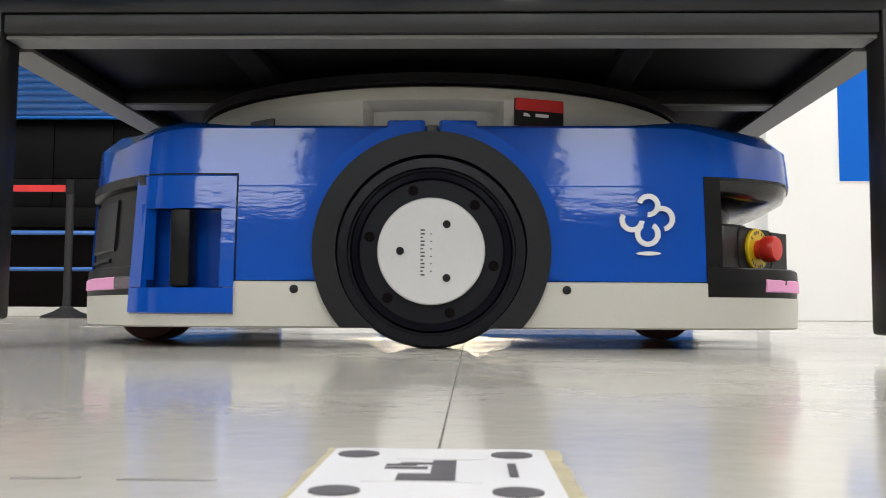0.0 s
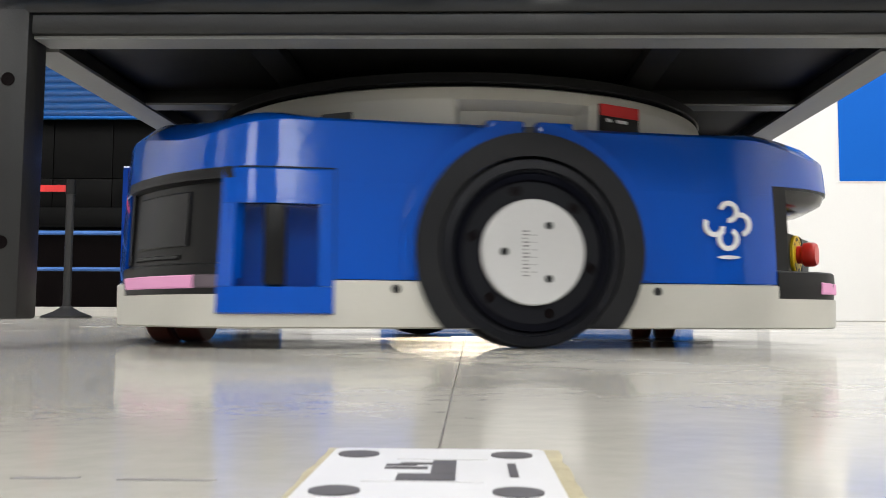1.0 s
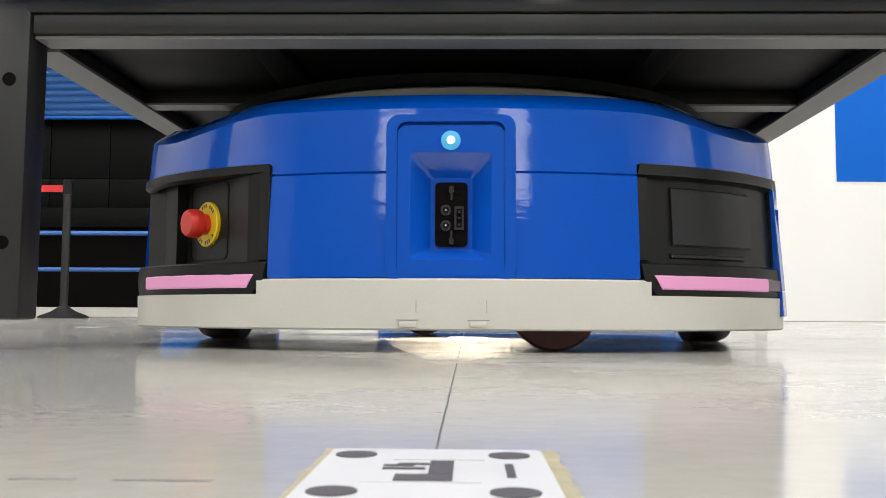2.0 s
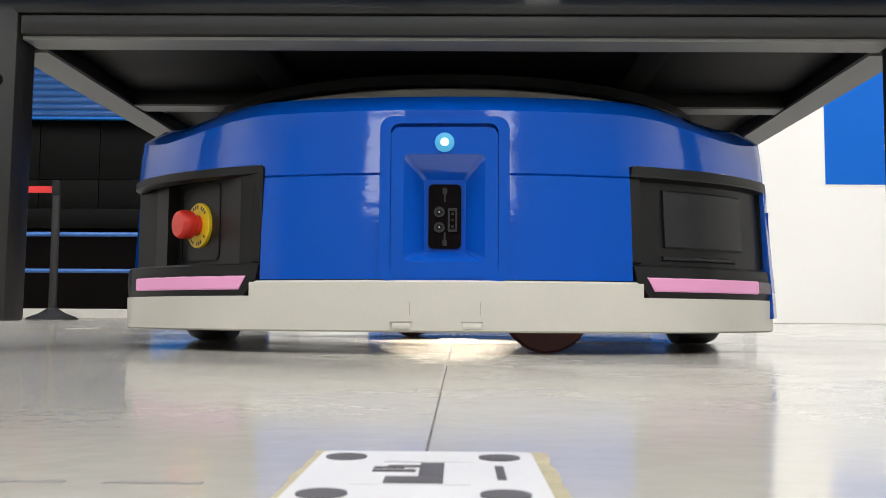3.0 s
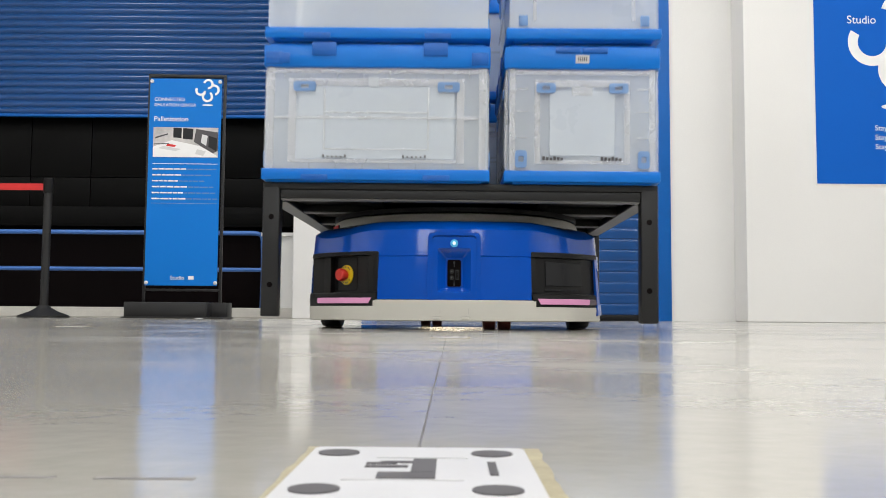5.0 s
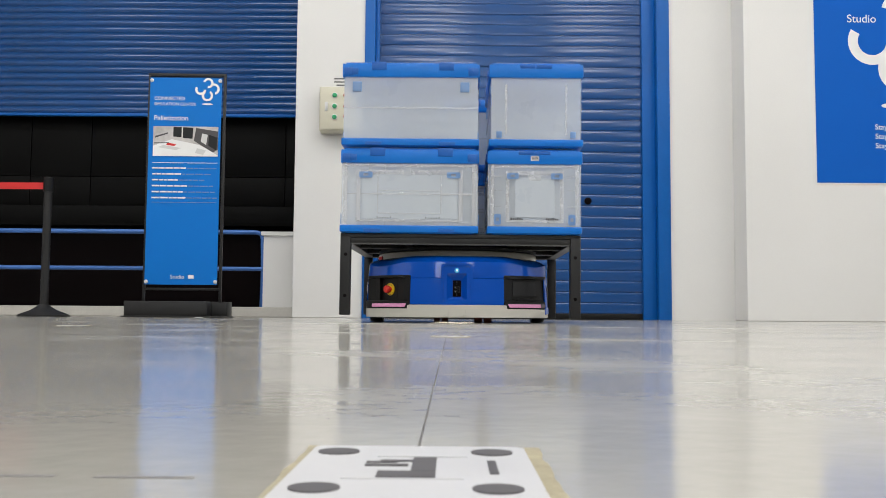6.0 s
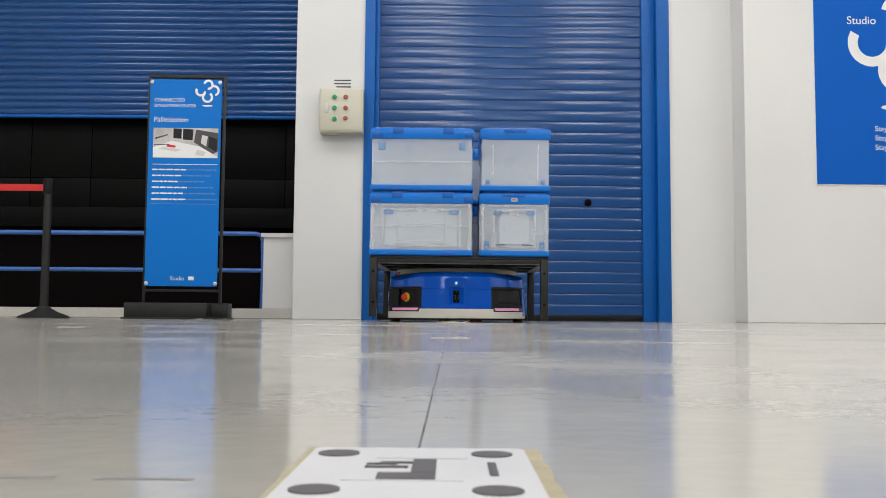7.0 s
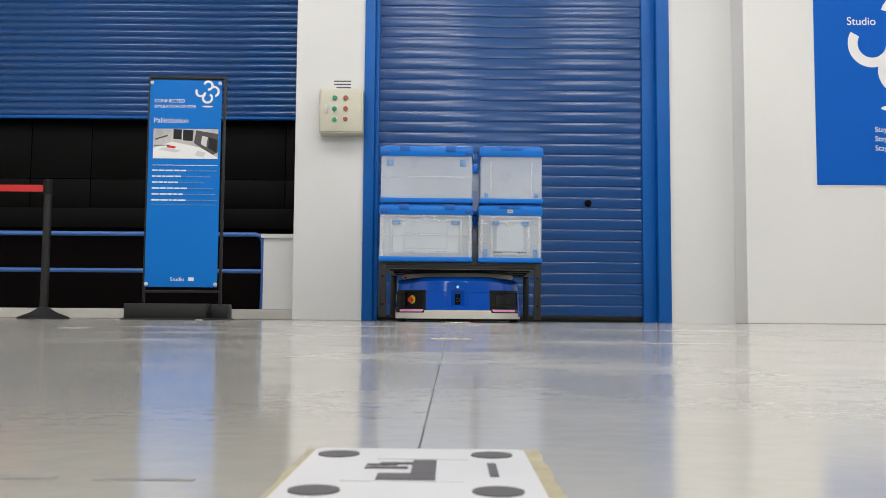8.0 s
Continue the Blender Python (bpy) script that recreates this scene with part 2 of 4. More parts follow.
def frame_prism(outer, inner, z0, z1, m=None):
    """A closed frame between two outlines with as many points each."""
    bm = bmesh.new()
    n = len(outer)
    rows = [[bm.verts.new((x, y, z)) for x, y in o] for o, z in ((outer, z0), (outer, z1), (inner, z1), (inner, z0))]
    for a, b in zip(rows, rows[1:] + rows[:1]):
        for i in range(n):
            bm.faces.new((a[i], a[(i + 1) % n], b[(i + 1) % n], b[i]))
    if m:
        bmesh.ops.transform(bm, verts=bm.verts, matrix=m)
    return bm


def arc(cx, cy, r, a0, a1, w, n=20):
    """A curved stroke as an outline."""
    turn = [radians(a0 + (a1 - a0) * k / n) for k in range(n + 1)]
    return ([(cx + (r + w / 2) * math.cos(a), cy + (r + w / 2) * math.sin(a)) for a in turn]
            + [(cx + (r - w / 2) * math.cos(a), cy + (r - w / 2) * math.sin(a)) for a in reversed(turn)])


UPRIGHT = Matrix.Rotation(radians(90), 4, "X")    # x, y of a flat outline become x, z; its z faces -y


def swirl(parent, m, size, depth=0.0012):
    """The white swirl mark of three open rings, a drop and a bar beneath, as plain shapes."""
    s = size
    w = 0.082 * s
    strokes = [arc(0.02 * s, 0.31 * s, 0.15 * s, 165, -95, w), arc(-0.25 * s, 0.07 * s, 0.16 * s, 150, 355, w), arc(0.23 * s, 0.09 * s, 0.17 * s, 125, -75, w),
               arc(0.0, -0.16 * s, 0.165 * s, 58, -238, w),
               [(0.01 * s + 0.2 * s * math.cos(k * math.pi / 8), -0.475 * s + 0.032 * s * math.sin(k * math.pi / 8)) for k in range(16)]]
    for k, o in enumerate(strokes):
        part("mark_stroke", prism(o, 0.0002 * k, depth + 0.0003 * k, m), M_WHITE, parent, "white printed stroke")


def words(text, size, m, material, parent, name="lettering", align="LEFT"):
    cu = bpy.data.curves.new(name, "FONT")
    cu.body, cu.size, cu.extrude, cu.align_x = text, size, 0.0006, align
    tmp = bpy.data.objects.new("tmp", cu)
    scene.collection.objects.link(tmp)
    me = bpy.data.meshes.new_from_object(tmp.evaluated_get(bpy.context.evaluated_depsgraph_get()))
    bpy.data.objects.remove(tmp)
    me.materials.clear()
    me.materials.append(material)
    me.transform(m)
    ob = new(name, me)
    ob.parent = parent
    ob["label"] = "printed lettering"
    return ob


# ---- the hall ----
WY = 7.4           # the end wall's face
FLOOR_TURN = pose(0, 0, 0, 0, 0, -0.55)


def structure(name, bm, material, label, category, smooth=None):
    return tagged(link(name, bm, material, None, "", smooth), label, category, "", "structure")


def floor():
    g, joint, cross = 0.0004, -0.0096, 1.02
    bm = boxes((-9, joint - g, -9, cross - g, -0.2, 0), (joint + g, 9, -9, cross - g, -0.2, 0),
               (-9, joint - g, cross + g, 10, -0.2, 0), (joint + g, 9, cross + g, 10, -0.2, 0),
               (-9.2, 9.2, -9.2, 10.2, -0.3, -0.19))
    ob = structure("floor", bm, M_FLOOR, "glossy grey epoxy floor with a thin saw-cut joint and scuffs", "floor")
    ob.matrix_world = FLOOR_TURN
    box_ = boxes((joint - g, joint + g, -9, 10, -0.19, -0.0009), (-9, 9, cross - g, cross + g, -0.19, -0.004))
    part("joint_filler", box_, M_KERB_DARK, ob, "dark joint filler", None)
    for x0, x1, y in ((-0.112, -0.096, 0.2205), (-0.086, -0.062, 0.2200), (-1.9, -0.45, 1.015), (1.12, 1.23, 2.67), (1.3, 1.36, 2.74)):
        part("faint_line", boxes((x0, x1, y, y + (0.0030 if y < 1 else 0.002), -0.001, 0.0001)), M_KERB_DARK, ob, "faint dark line on the floor", None)


def walls():
    x0, x1, x2, x3 = -1.235, -0.665, 1.865, 2.387
    structure("wall_end_pillar", boxes((x0, x1, WY, WY + 0.5, 0, 5.2), bevel=0.006), M_WALL, "white painted pillar beside the roller door", "wall")
    structure("wall_end_recess", boxes((x2, x3 + 0.4, WY + 0.002, WY + 0.3, 0, 5.2)), M_WALL, "white painted wall beside the roller door", "wall")
    structure("wall_end_block", boxes((x3, 9, WY - 0.30, WY + 0.0, 0, 5.2), bevel=0.008), M_WALL, "white painted wall block that carries the poster", "wall")
    structure("wall_over_door", boxes((x1, x2, WY + 0.01, WY + 0.3, 3.6, 5.2)), M_WALL, "white wall above the roller door", "wall")
    structure("wall_far_left", boxes((-9, x0 + 0.002, WY + 1.02, WY + 1.3, 0, 5.2)), M_PIT, "black lined wall behind the dock opening", "wall")
    structure("wall_over_dock", boxes((-9, x0 - 0.002, WY + 0.25, WY + 0.5, 3.9, 5.2)), M_WALL, "white wall above the dock opening", "wall")
    structure("wall_left", boxes((-9.2, -9, -9, WY + 1.3, 0, 5.2)), M_WALL, "white side wall of the hall", "wall")
    structure("wall_right", boxes((9, 9.2, -9, WY + 1.3, 0, 5.2)), M_WALL, "white side wall of the hall", "wall")
    # two glowing windows added behind the camera for bright patches in the shell
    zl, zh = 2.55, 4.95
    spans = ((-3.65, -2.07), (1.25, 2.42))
    # unseen wall, coloured dark so the shell mirrors a dim hall
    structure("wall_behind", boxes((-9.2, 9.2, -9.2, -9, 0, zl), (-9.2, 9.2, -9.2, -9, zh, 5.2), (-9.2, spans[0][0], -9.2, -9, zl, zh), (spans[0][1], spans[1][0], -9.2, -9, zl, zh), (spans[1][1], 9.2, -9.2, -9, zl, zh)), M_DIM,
              "unseen hall wall, coloured dark to dim its reflection", "wall")
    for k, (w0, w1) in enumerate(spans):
        win = empty("window_%d" % (k + 1), "unseen glowing window, added for the shell's bright reflections", "window", kind="structure", at=pose((w0 + w1) / 2, -9, zl))
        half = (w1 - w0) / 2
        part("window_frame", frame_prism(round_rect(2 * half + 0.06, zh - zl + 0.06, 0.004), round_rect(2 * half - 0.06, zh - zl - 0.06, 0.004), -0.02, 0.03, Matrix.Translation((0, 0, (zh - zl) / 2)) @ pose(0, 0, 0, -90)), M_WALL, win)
        part("pane", boxes((-half + 0.001, half - 0.001, -0.12, -0.11, 0.001, zh - zl - 0.001)), M_ADDED_PANE, win, "glowing pane added to be mirrored in the shell", None)
    structure("ceiling", boxes((-9.2, 9.2, -9.2, WY + 1.3, 5.2, 5.4)), M_CEIL, "grey hall ceiling", "ceiling")
    structure("dock_kerb", boxes((-9, x0 - 0.002, WY + 0.18, WY + 1.0, 0.0, 0.085), bevel=0.008), M_KERB, "low pale concrete kerb along the dock opening", "kerb")
    structure("low_wall", boxes((-1.52, x0 - 0.003, WY + 0.22, WY + 0.42, 0.087, 0.69), (-1.54, x0 - 0.003, WY + 0.20, WY + 0.44, 0.69, 0.722)), M_WALL,
              "low white wall stub beside the pillar", "wall")


def roller_door():
    door = empty("door_roller", "closed blue steel roller door in a blue frame", "roller door", kind="structure", at=pose(-0.665, WY, 0))
    w = 2.53
    part("frame_post", boxes((0.0, 0.085, -0.02, 0.10, 0, 3.6), (0.085, 0.12, 0.03, 0.12, 0, 3.6), bevel=0.004), M_FRAME, door)
    part("frame_post", boxes((w - 0.105, w, -0.02, 0.10, 0, 3.6), (w - 0.215, w - 0.105, 0.05, 0.12, 0, 3.6), bevel=0.004), M_FRAME, door)
    part("bottom_bar", boxes((0.12, w - 0.215, 0.085, 0.12, 0.004, 0.05), bevel=0.004), M_BLACK, door, "black rubber bottom edge")
    pitch = 0.0900
    sec = [(-0.001, -0.001), (-0.001, 0.0032), (-0.0060, 0.0038), (-0.0068, 0.010), (-0.0080, 0.028), (-0.0084, 0.045), (-0.0080, 0.062), (-0.0070, 0.078), (-0.0060, 0.0840), (-0.001, 0.0875), (-0.001, pitch)]
    bm = bmesh.new()
    a = [bm.verts.new((0.118, 0.095 + y, z)) for y, z in sec]
    b = [bm.verts.new((w - 0.213, 0.095 + y, z)) for y, z in sec]
    c = [bm.verts.new((v.co.x, 0.125, v.co.z)) for v in (a[0], b[0], b[-1], a[-1])]
    for i in range(len(sec) - 1):
        bm.faces.new((a[i], b[i], b[i + 1], a[i + 1]))
    bm.faces.new((c[0], c[1], c[2], c[3]))
    slat = part("slat", bm, M_SHUT, door, "", 50)
    slat.location = (0, 0, 0.05)
    for i in range(1, 40):
        s = slat.copy()
        scene.collection.objects.link(s)
        s.location = (0, 0.0015 * math.sin(i * 2.4), 0.05 + i * pitch)
    part("keyhole", lathe([(0.030, 0), (0.030, 0.010), (0.026, 0.012)], pose(1.865, 0.084, 0.985, 90), 24), M_PIT, door, "black round lock hole")


def dock_shutter():
    door = empty("door_dock_shutter", "blue corrugated roller shutter raised above black panels", "roller shutter", kind="structure", at=pose(-9, WY + 0.5, 0))
    w = 9 - 1.237
    pitch = 0.0605
    n = 8
    bm = bmesh.new()
    rows = []
    for x in (0, w):
        rows.append([bm.verts.new((x, -0.016 * math.sin(math.pi * k / n) ** 0.8, pitch * k / n)) for k in range(n + 1)])
    for k in range(n):
        bm.faces.new((rows[0][k], rows[1][k], rows[1][k + 1], rows[0][k + 1]))
    back = [bm.verts.new((x, 0.02, z)) for x, z in ((0, 0), (w, 0), (w, pitch), (0, pitch))]
    bm.faces.new(back)
    slat = part("slat", bm, M_SHUT, door, "", 40)
    slat.location = (0, 0, 1.787)
    for i in range(1, 36):
        s = slat.copy()
        scene.collection.objects.link(s)
        s.location = (0, 0, 1.787 + i * pitch)
    part("bottom_bar", boxes((0, w, -0.02, 0.03, 1.762, 1.787), bevel=0.004), M_FRAME, door)


def dock_panels():
    wall = empty("black_panel_screen", "matt black panels with thin joints across the dock opening", "panel screen", kind="structure", at=pose(-9, WY + 0.62, 0))
    edges = [9 - 1.42, 9 - 3.16, 9 - 3.70]
    while edges[-1] > 0.9:
        edges.append(edges[-1] - (1.74 if len(edges) % 2 else 0.56))
    edges = [9 - 1.237] + edges + [0.0]
    for a, b in zip(edges, edges[1:]):
        for z0, z1 in ((0.98, 1.24), (1.245, 1.80)):
            part("panel", boxes((b + 0.003, a - 0.003, 0, 0.03, z0, z1), bevel=0.003), M_PANEL, wall)
    part("ledge", boxes((0, 9 - 1.237, -0.06, 0.03, 0.80, 0.975), bevel=0.006), M_PANEL, wall, "black ledge with a slight gloss")
    part("lining", boxes((0, 9 - 1.237, 0.10, 0.14, 0.08, 0.80)), M_PIT, wall, "black lining")


def guard_rail():
    rail = empty("guard_rail", "blue painted pipe guard rail on the kerb", "railing", at=pose(0, WY + 0.24, 0.085))
    xe = -1.53
    part("rail_bar", tube([(-8.9, 0, 0.633), (xe - 0.06, 0, 0.633), (xe - 0.015, 0, 0.618), (xe, 0, 0.57), (xe, 0, 0)], 0.0195, 12), M_RAIL, rail)
    part("rail_bar", tube([(-8.9, 0, 0.322), (xe, 0, 0.322)], 0.0175, 12), M_RAIL, rail)
    part("inner_post", tube([(xe + 0.045, 0.02, 0.60), (xe + 0.045, 0.02, 0)], 0.010, 10), M_KERB, rail, "pale pipe beside the post")
    for x in (-4.4, -6.4, -8.6):
        part("rail_post", tube([(x, 0, 0.633), (x, 0, 0)], 0.0195, 12), M_RAIL, rail)


def poster():
    p = empty("wall_poster", "large blue poster with a white swirl mark on the white wall", "poster", at=pose(2.954, WY - 0.30, 1.097))
    part("sheet", boxes((0, 1.7, -0.006, -0.001, 0, 2.3)), M_POSTER, p)
    part("border", boxes((-0.006, 1.7, -0.005, -0.002, -0.008, -0.001)), M_WHITE, p, "white paper edge")
    swirl(p, Matrix.Translation((0.70, -0.007, 1.075)) @ UPRIGHT, 0.96)
    for z in (0.42, 0.345, 0.27):
        words("Stay", 0.060, Matrix.Translation((0.465, -0.007, z + 0.008)) @ UPRIGHT, M_WHITE, p)
        part("text_bar", boxes((0.62, 1.15, -0.008, -0.0065, z + 0.004, z + 0.03)), M_WHITE, p, "white bar of small print")
    words("Studio", 0.092, Matrix.Translation((0.262, -0.007, 1.295)) @ UPRIGHT, M_WHITE, p)


def control_box():
    c = empty("control_box", "beige steel door control box with push buttons on the pillar", "control box", at=pose(-1.02, WY, 1.52))
    part("case", boxes((0, 0.355, -0.13, 0, 0, 0.365), bevel=0.008), M_BOX, c)
    part("front_cover", boxes((0.012, 0.343, -0.138, -0.128, 0.012, 0.353), bevel=0.004), M_BOX, c)
    part("lock", boxes((0.045, 0.068, -0.146, -0.136, 0.16, 0.235), bevel=0.004), M_ALU, c, "metal cover lock")
    for x, z, m in ((0.125, 0.29, M_GREEN), (0.215, 0.29, M_ORANGE), (0.125, 0.20, M_GREEN), (0.215, 0.20, M_ORANGE), (0.125, 0.11, M_GREEN), (0.215, 0.115, M_ORANGE)):
        b = part("button", lathe([(0.019, 0), (0.019, 0.012), (0.014, 0.020)], pose(x, -0.137, z, 90), 20), m, c)
        part("collar", lathe([(0.024, 0), (0.024, 0.006), (0.020, 0.008)], pose(x, -0.137, z, 90), 20), M_ALU, b, "metal button collar")
    s = empty("wall_notice", "small dark printed notice above the control box", "notice", at=pose(-0.92, WY, 1.91))
    for k in range(3):
        part("text_bar", boxes((0.0 + 0.02 * (k == 0), 0.14, -0.002, -0.0005, 0.014 + 0.027 * k, 0.024 + 0.027 * k)), M_PIN, s)


def banner():
    y = 6.55
    b = empty("banner_stand", "black metal banner stand with a bright blue printed panel", "banner stand", at=pose(-1.888, y, 0, 0, 0, 1.5))
    part("foot", boxes((-0.363, 0.215, -0.17, -0.013, 0.004, 0.115), bevel=0.006), M_STEEL, b, "black weighted foot")
    part("foot", boxes((-0.30, 0.325, 0.013, 0.17, 0.004, 0.115), bevel=0.006), M_STEEL, b, "black weighted foot")
    part("foot_plate", boxes((-0.375, 0.335, -0.20, 0.19, 0.0, 0.012), bevel=0.003), M_STEEL, b)
    for x0, x1 in ((-0.285, -0.268), (0.262, 0.282)):
        part("upright", boxes((x0, x1, -0.012, 0.012, 0.081, 1.745), bevel=0.003), M_STEEL, b)
    part("top_bar", boxes((-0.285, 0.282, -0.0125, 0.0125, 1.735, 1.757), bevel=0.003), M_STEEL, b)
    part("low_bar", boxes((-0.268, 0.262, -0.010, 0.010, 0.165, 0.182), bevel=0.003), M_STEEL, b)
    sh = part("printed_panel", boxes((-0.268, 0.252, -0.024, -0.014, 0.205, 1.72), bevel=0.001), M_BANNER, b, "bright blue printed panel", None)
    f = -0.0255
    up = lambda x, z: Matrix.Translation((x, f, z)) @ UPRIGHT
    swirl(b, up(0.150, 1.622), 0.20)
    words("CONNECTED", 0.036, up(-0.235, 1.555), M_WHITE, b)
    words("SIMULATION CENTER", 0.031, up(-0.235, 1.515), M_WHITE, b)
    words("Palletization", 0.052, up(-0.235, 1.405), M_WHITE, b)
    part("picture", boxes((-0.235, 0.235, f - 0.001, f + 0.002, 1.14, 1.36)), M_PHOTO, b, "pale photograph of machines")
    # pale floor, dark cabinets, a slanting machine and a red pallet, as flat printed shapes
    scene_shapes = (((-0.235, 1.215), (-0.10, 1.265), (0.10, 1.225), (0.235, 1.150), (0.235, 1.141), (-0.235, 1.141)), M_WHITE), \
        (((-0.09, 1.285), (-0.03, 1.28), (-0.03, 1.355), (-0.09, 1.357)), M_DARK), (((-0.02, 1.275), (0.05, 1.27), (0.055, 1.35), (-0.02, 1.355)), M_DARK), \
        (((0.06, 1.255), (0.20, 1.17), (0.235, 1.19), (0.235, 1.325), (0.075, 1.35)), M_PRINT), (((0.11, 1.25), (0.15, 1.225), (0.16, 1.30), (0.12, 1.31)), M_ALU), \
        (((0.165, 1.22), (0.225, 1.185), (0.23, 1.28), (0.17, 1.30)), M_DARK), (((-0.20, 1.205), (-0.07, 1.185), (-0.03, 1.20), (-0.16, 1.222)), M_ALU), \
        (((-0.14, 1.222), (-0.08, 1.214), (-0.065, 1.228), (-0.13, 1.240)), M_BELT), (((0.07, 1.165), (0.13, 1.152), (0.15, 1.185), (0.085, 1.20)), M_ALU), \
        (((-0.22, 1.275), (-0.13, 1.305), (-0.13, 1.315), (-0.22, 1.288)), M_PRINT), (((-0.23, 1.232), (-0.12, 1.236), (-0.12, 1.242), (-0.23, 1.239)), M_PIN)
    for k, (o, tone) in enumerate(scene_shapes):
        part("picture_shape", prism(o, 0.0013, 0.0016 + 0.00005 * k, Matrix.Translation((0, f, 0)) @ UPRIGHT), tone, b, "machine shape in the picture", None)
    part("text_bar", boxes((-0.235, 0.235, f - 0.0005, f + 0.001, 1.09, 1.094)), M_WHITE, b)
    random.seed(11)
    for k, ln in enumerate((0.46, 0.43, 0.38, 0.44, 0.46, 0.47)):
        z = 1.048 - 0.0435 * k
        x = -0.235
        while x < -0.24 + ln:
            w = min(random.uniform(0.022, 0.060), -0.232 + ln - x)
            bold = x < -0.235 + 0.5 * ln
            part("text_bar", boxes((x, x + w, f - 0.0005, f + 0.001, z + 0.0008 * (not bold), z + (0.0105 if bold else 0.008))), M_WHITE if bold else M_LATCH, b)
            x += w + 0.006
    part("text_bar", boxes((-0.235, 0.235, f - 0.0005, f + 0.001, 0.80, 0.804)), M_LATCH, b)
    words("Studio", 0.040, up(-0.085, 0.248), M_WHITE, b)
    part("text_bar", boxes((0.045, 0.085, f - 0.0005, f + 0.001, 0.249, 0.275)), M_WHITE, b)
    for x in (-0.255, 0.24):
        for z in (0.225, 1.70):
            part("stud", lathe([(0.014, 0), (0.014, 0.006), (0.009, 0.010)], pose(x, -0.024, z, 90), 14), M_ALU, b, "metal stud")
    for piece in b.children:                  # the frame is raised on its feet
        if not piece.name.startswith("foot"):
            piece.location.z += 0.031


def stanchion():
    s = empty("belt_stanchion", "black belt stanchion with a red belt drawn out", "stanchion", at=pose(-2.82, 6.4, 0))
    part("base", lathe([(0.172, 0.0), (0.172, 0.012), (0.15, 0.022), (0.09, 0.045), (0.05, 0.07), (0.034, 0.085)], None, 40), M_STEEL, s)
    part("post", lathe([(0.028, 0.08), (0.028, 0.93)], None, 20), M_STEEL, s)
    part("head", lathe([(0.033, 0.885), (0.034, 0.89), (0.034, 0.985), (0.030, 0.99)], None, 24), M_BLACK, s)
    part("belt", boxes((-2.6, -0.030, -0.0012, 0.0012, 0.905, 0.953)), M_BELT, s, "red woven belt")


def floor_tag(x, y, turn, worn):
    t = empty("floor_tag", "white square marker sticker on the floor" if not worn else "worn pale marker sticker on the floor", "floor marker", "markers on the floor", at=pose(x, y, 0.0, 0, 0, turn))
    w, d = 0.0302, 0.0395
    random.seed(5)
    ring = []
    for k in range(40):
        a = 2 * math.pi * k / 40
        ex = max(abs(math.cos(a)), abs(math.sin(a)))
        ring.append((0.0018 + (w + 0.0036 + random.uniform(-0.0006, 0.0006)) * math.cos(a) / ex, (d + 0.0045 + random.uniform(-0.0006, 0.0006)) * math.sin(a) / ex))
    part("adhesive_patch", prism(ring, 0, 0.0004), M_GLUE, t, "worn beige adhesive border", None)
    part("sheet", prism([(x + 0.0009, y - 0.0006) for x, y in round_rect(2 * w, 2 * d, 0.003)], 0.0005, 0.0012), M_LABEL, t, "", None)
    for cy, half in ((0.027, 0.0214), (-0.026, 0.0205)):
        for cx in (-half, half):
            part("corner_dot", prism([(cx + 0.0058 * math.cos(2 * math.pi * k / 28), cy + 0.0058 * math.sin(2 * math.pi * k / 28)) for k in range(28)], 0.0012, 0.0015),
                 M_PRINT, t, "dark grey dot", None)
    for x0, x1, y0, y1 in ((0.000, 0.0062, -0.004, 0.0165), (-0.008, 0.0062, -0.0125, -0.0042), (-0.0085, 0.000, 0.0105, 0.0125), (-0.012, -0.001, 0.0035, 0.006), (-0.012, -0.004, 0.0085, 0.0100),
                           (0.0195, 0.0217, -0.007, 0.012)):
        part("code_bar", boxes((x0, x1, y0, y1, 0.0012, 0.0015)), M_PRINT, t, "dark grey printed bar", None)
    for x0, x1, y0, y1 in ((-0.016, 0.013, -0.0145, -0.0135), (-0.010, 0.0145, 0.0185, 0.0195)):
        part("code_line", boxes((x0, x1, y0, y1, 0.0012, 0.0014)), M_ALU, t, "thin grey printed line", None)


def paper_scrap():
    bm = bmesh.new()
    bmesh.ops.create_grid(bm, x_segments=6, y_segments=4, size=0.5, matrix=Matrix.Diagonal((0.055, 0.035, 1, 1)))
    for v in bm.verts:
        v.co.z = 0.003 + 0.010 * noise.noise(v.co * 60) ** 2 + 0.003 * abs(math.sin(120 * v.co.x))
    bmesh.ops.solidify(bm, geom=bm.faces[:], thickness=0.0008)
    low = min(v.co.z for v in bm.verts)
    for v in bm.verts:
        v.co.z -= low
    scrap = tagged(link("paper_scrap", bm, M_WHITE), "small crumpled white paper scrap on the floor", "litter")
    scrap.matrix_world = pose(-1.67, 6.2, 0.0, 0, 0, 20)


def ceiling_lights():
    models = {}
    # the four added side lights get the same fitting as the rows
    for x, y in LIGHTS:
        w = 0.45 if y > -1 and abs(x) < 6 else 0.16
        if w in models:
            copy_thing(models[w], pose(x, y, LIGHT_Z))
            continue
        models[w] = c = empty("ceiling_light", "%s white ceiling light fitting with a glowing diffuser" % ("broad" if w > 0.3 else "long narrow"), "ceiling light", "ceiling lights", at=pose(x, y, LIGHT_Z))
        part("frame", frame_prism(round_rect(2 * w + 0.08, 2.7, 0.01), round_rect(2 * w, 2.62, 0.008), -0.06, 0.02), M_WALL, c)
        part("diffuser", boxes((-w, w, -1.31, 1.31, -0.02, 0.0)), M_TUBE if w < 0.3 else M_TUBE_BROAD, c)
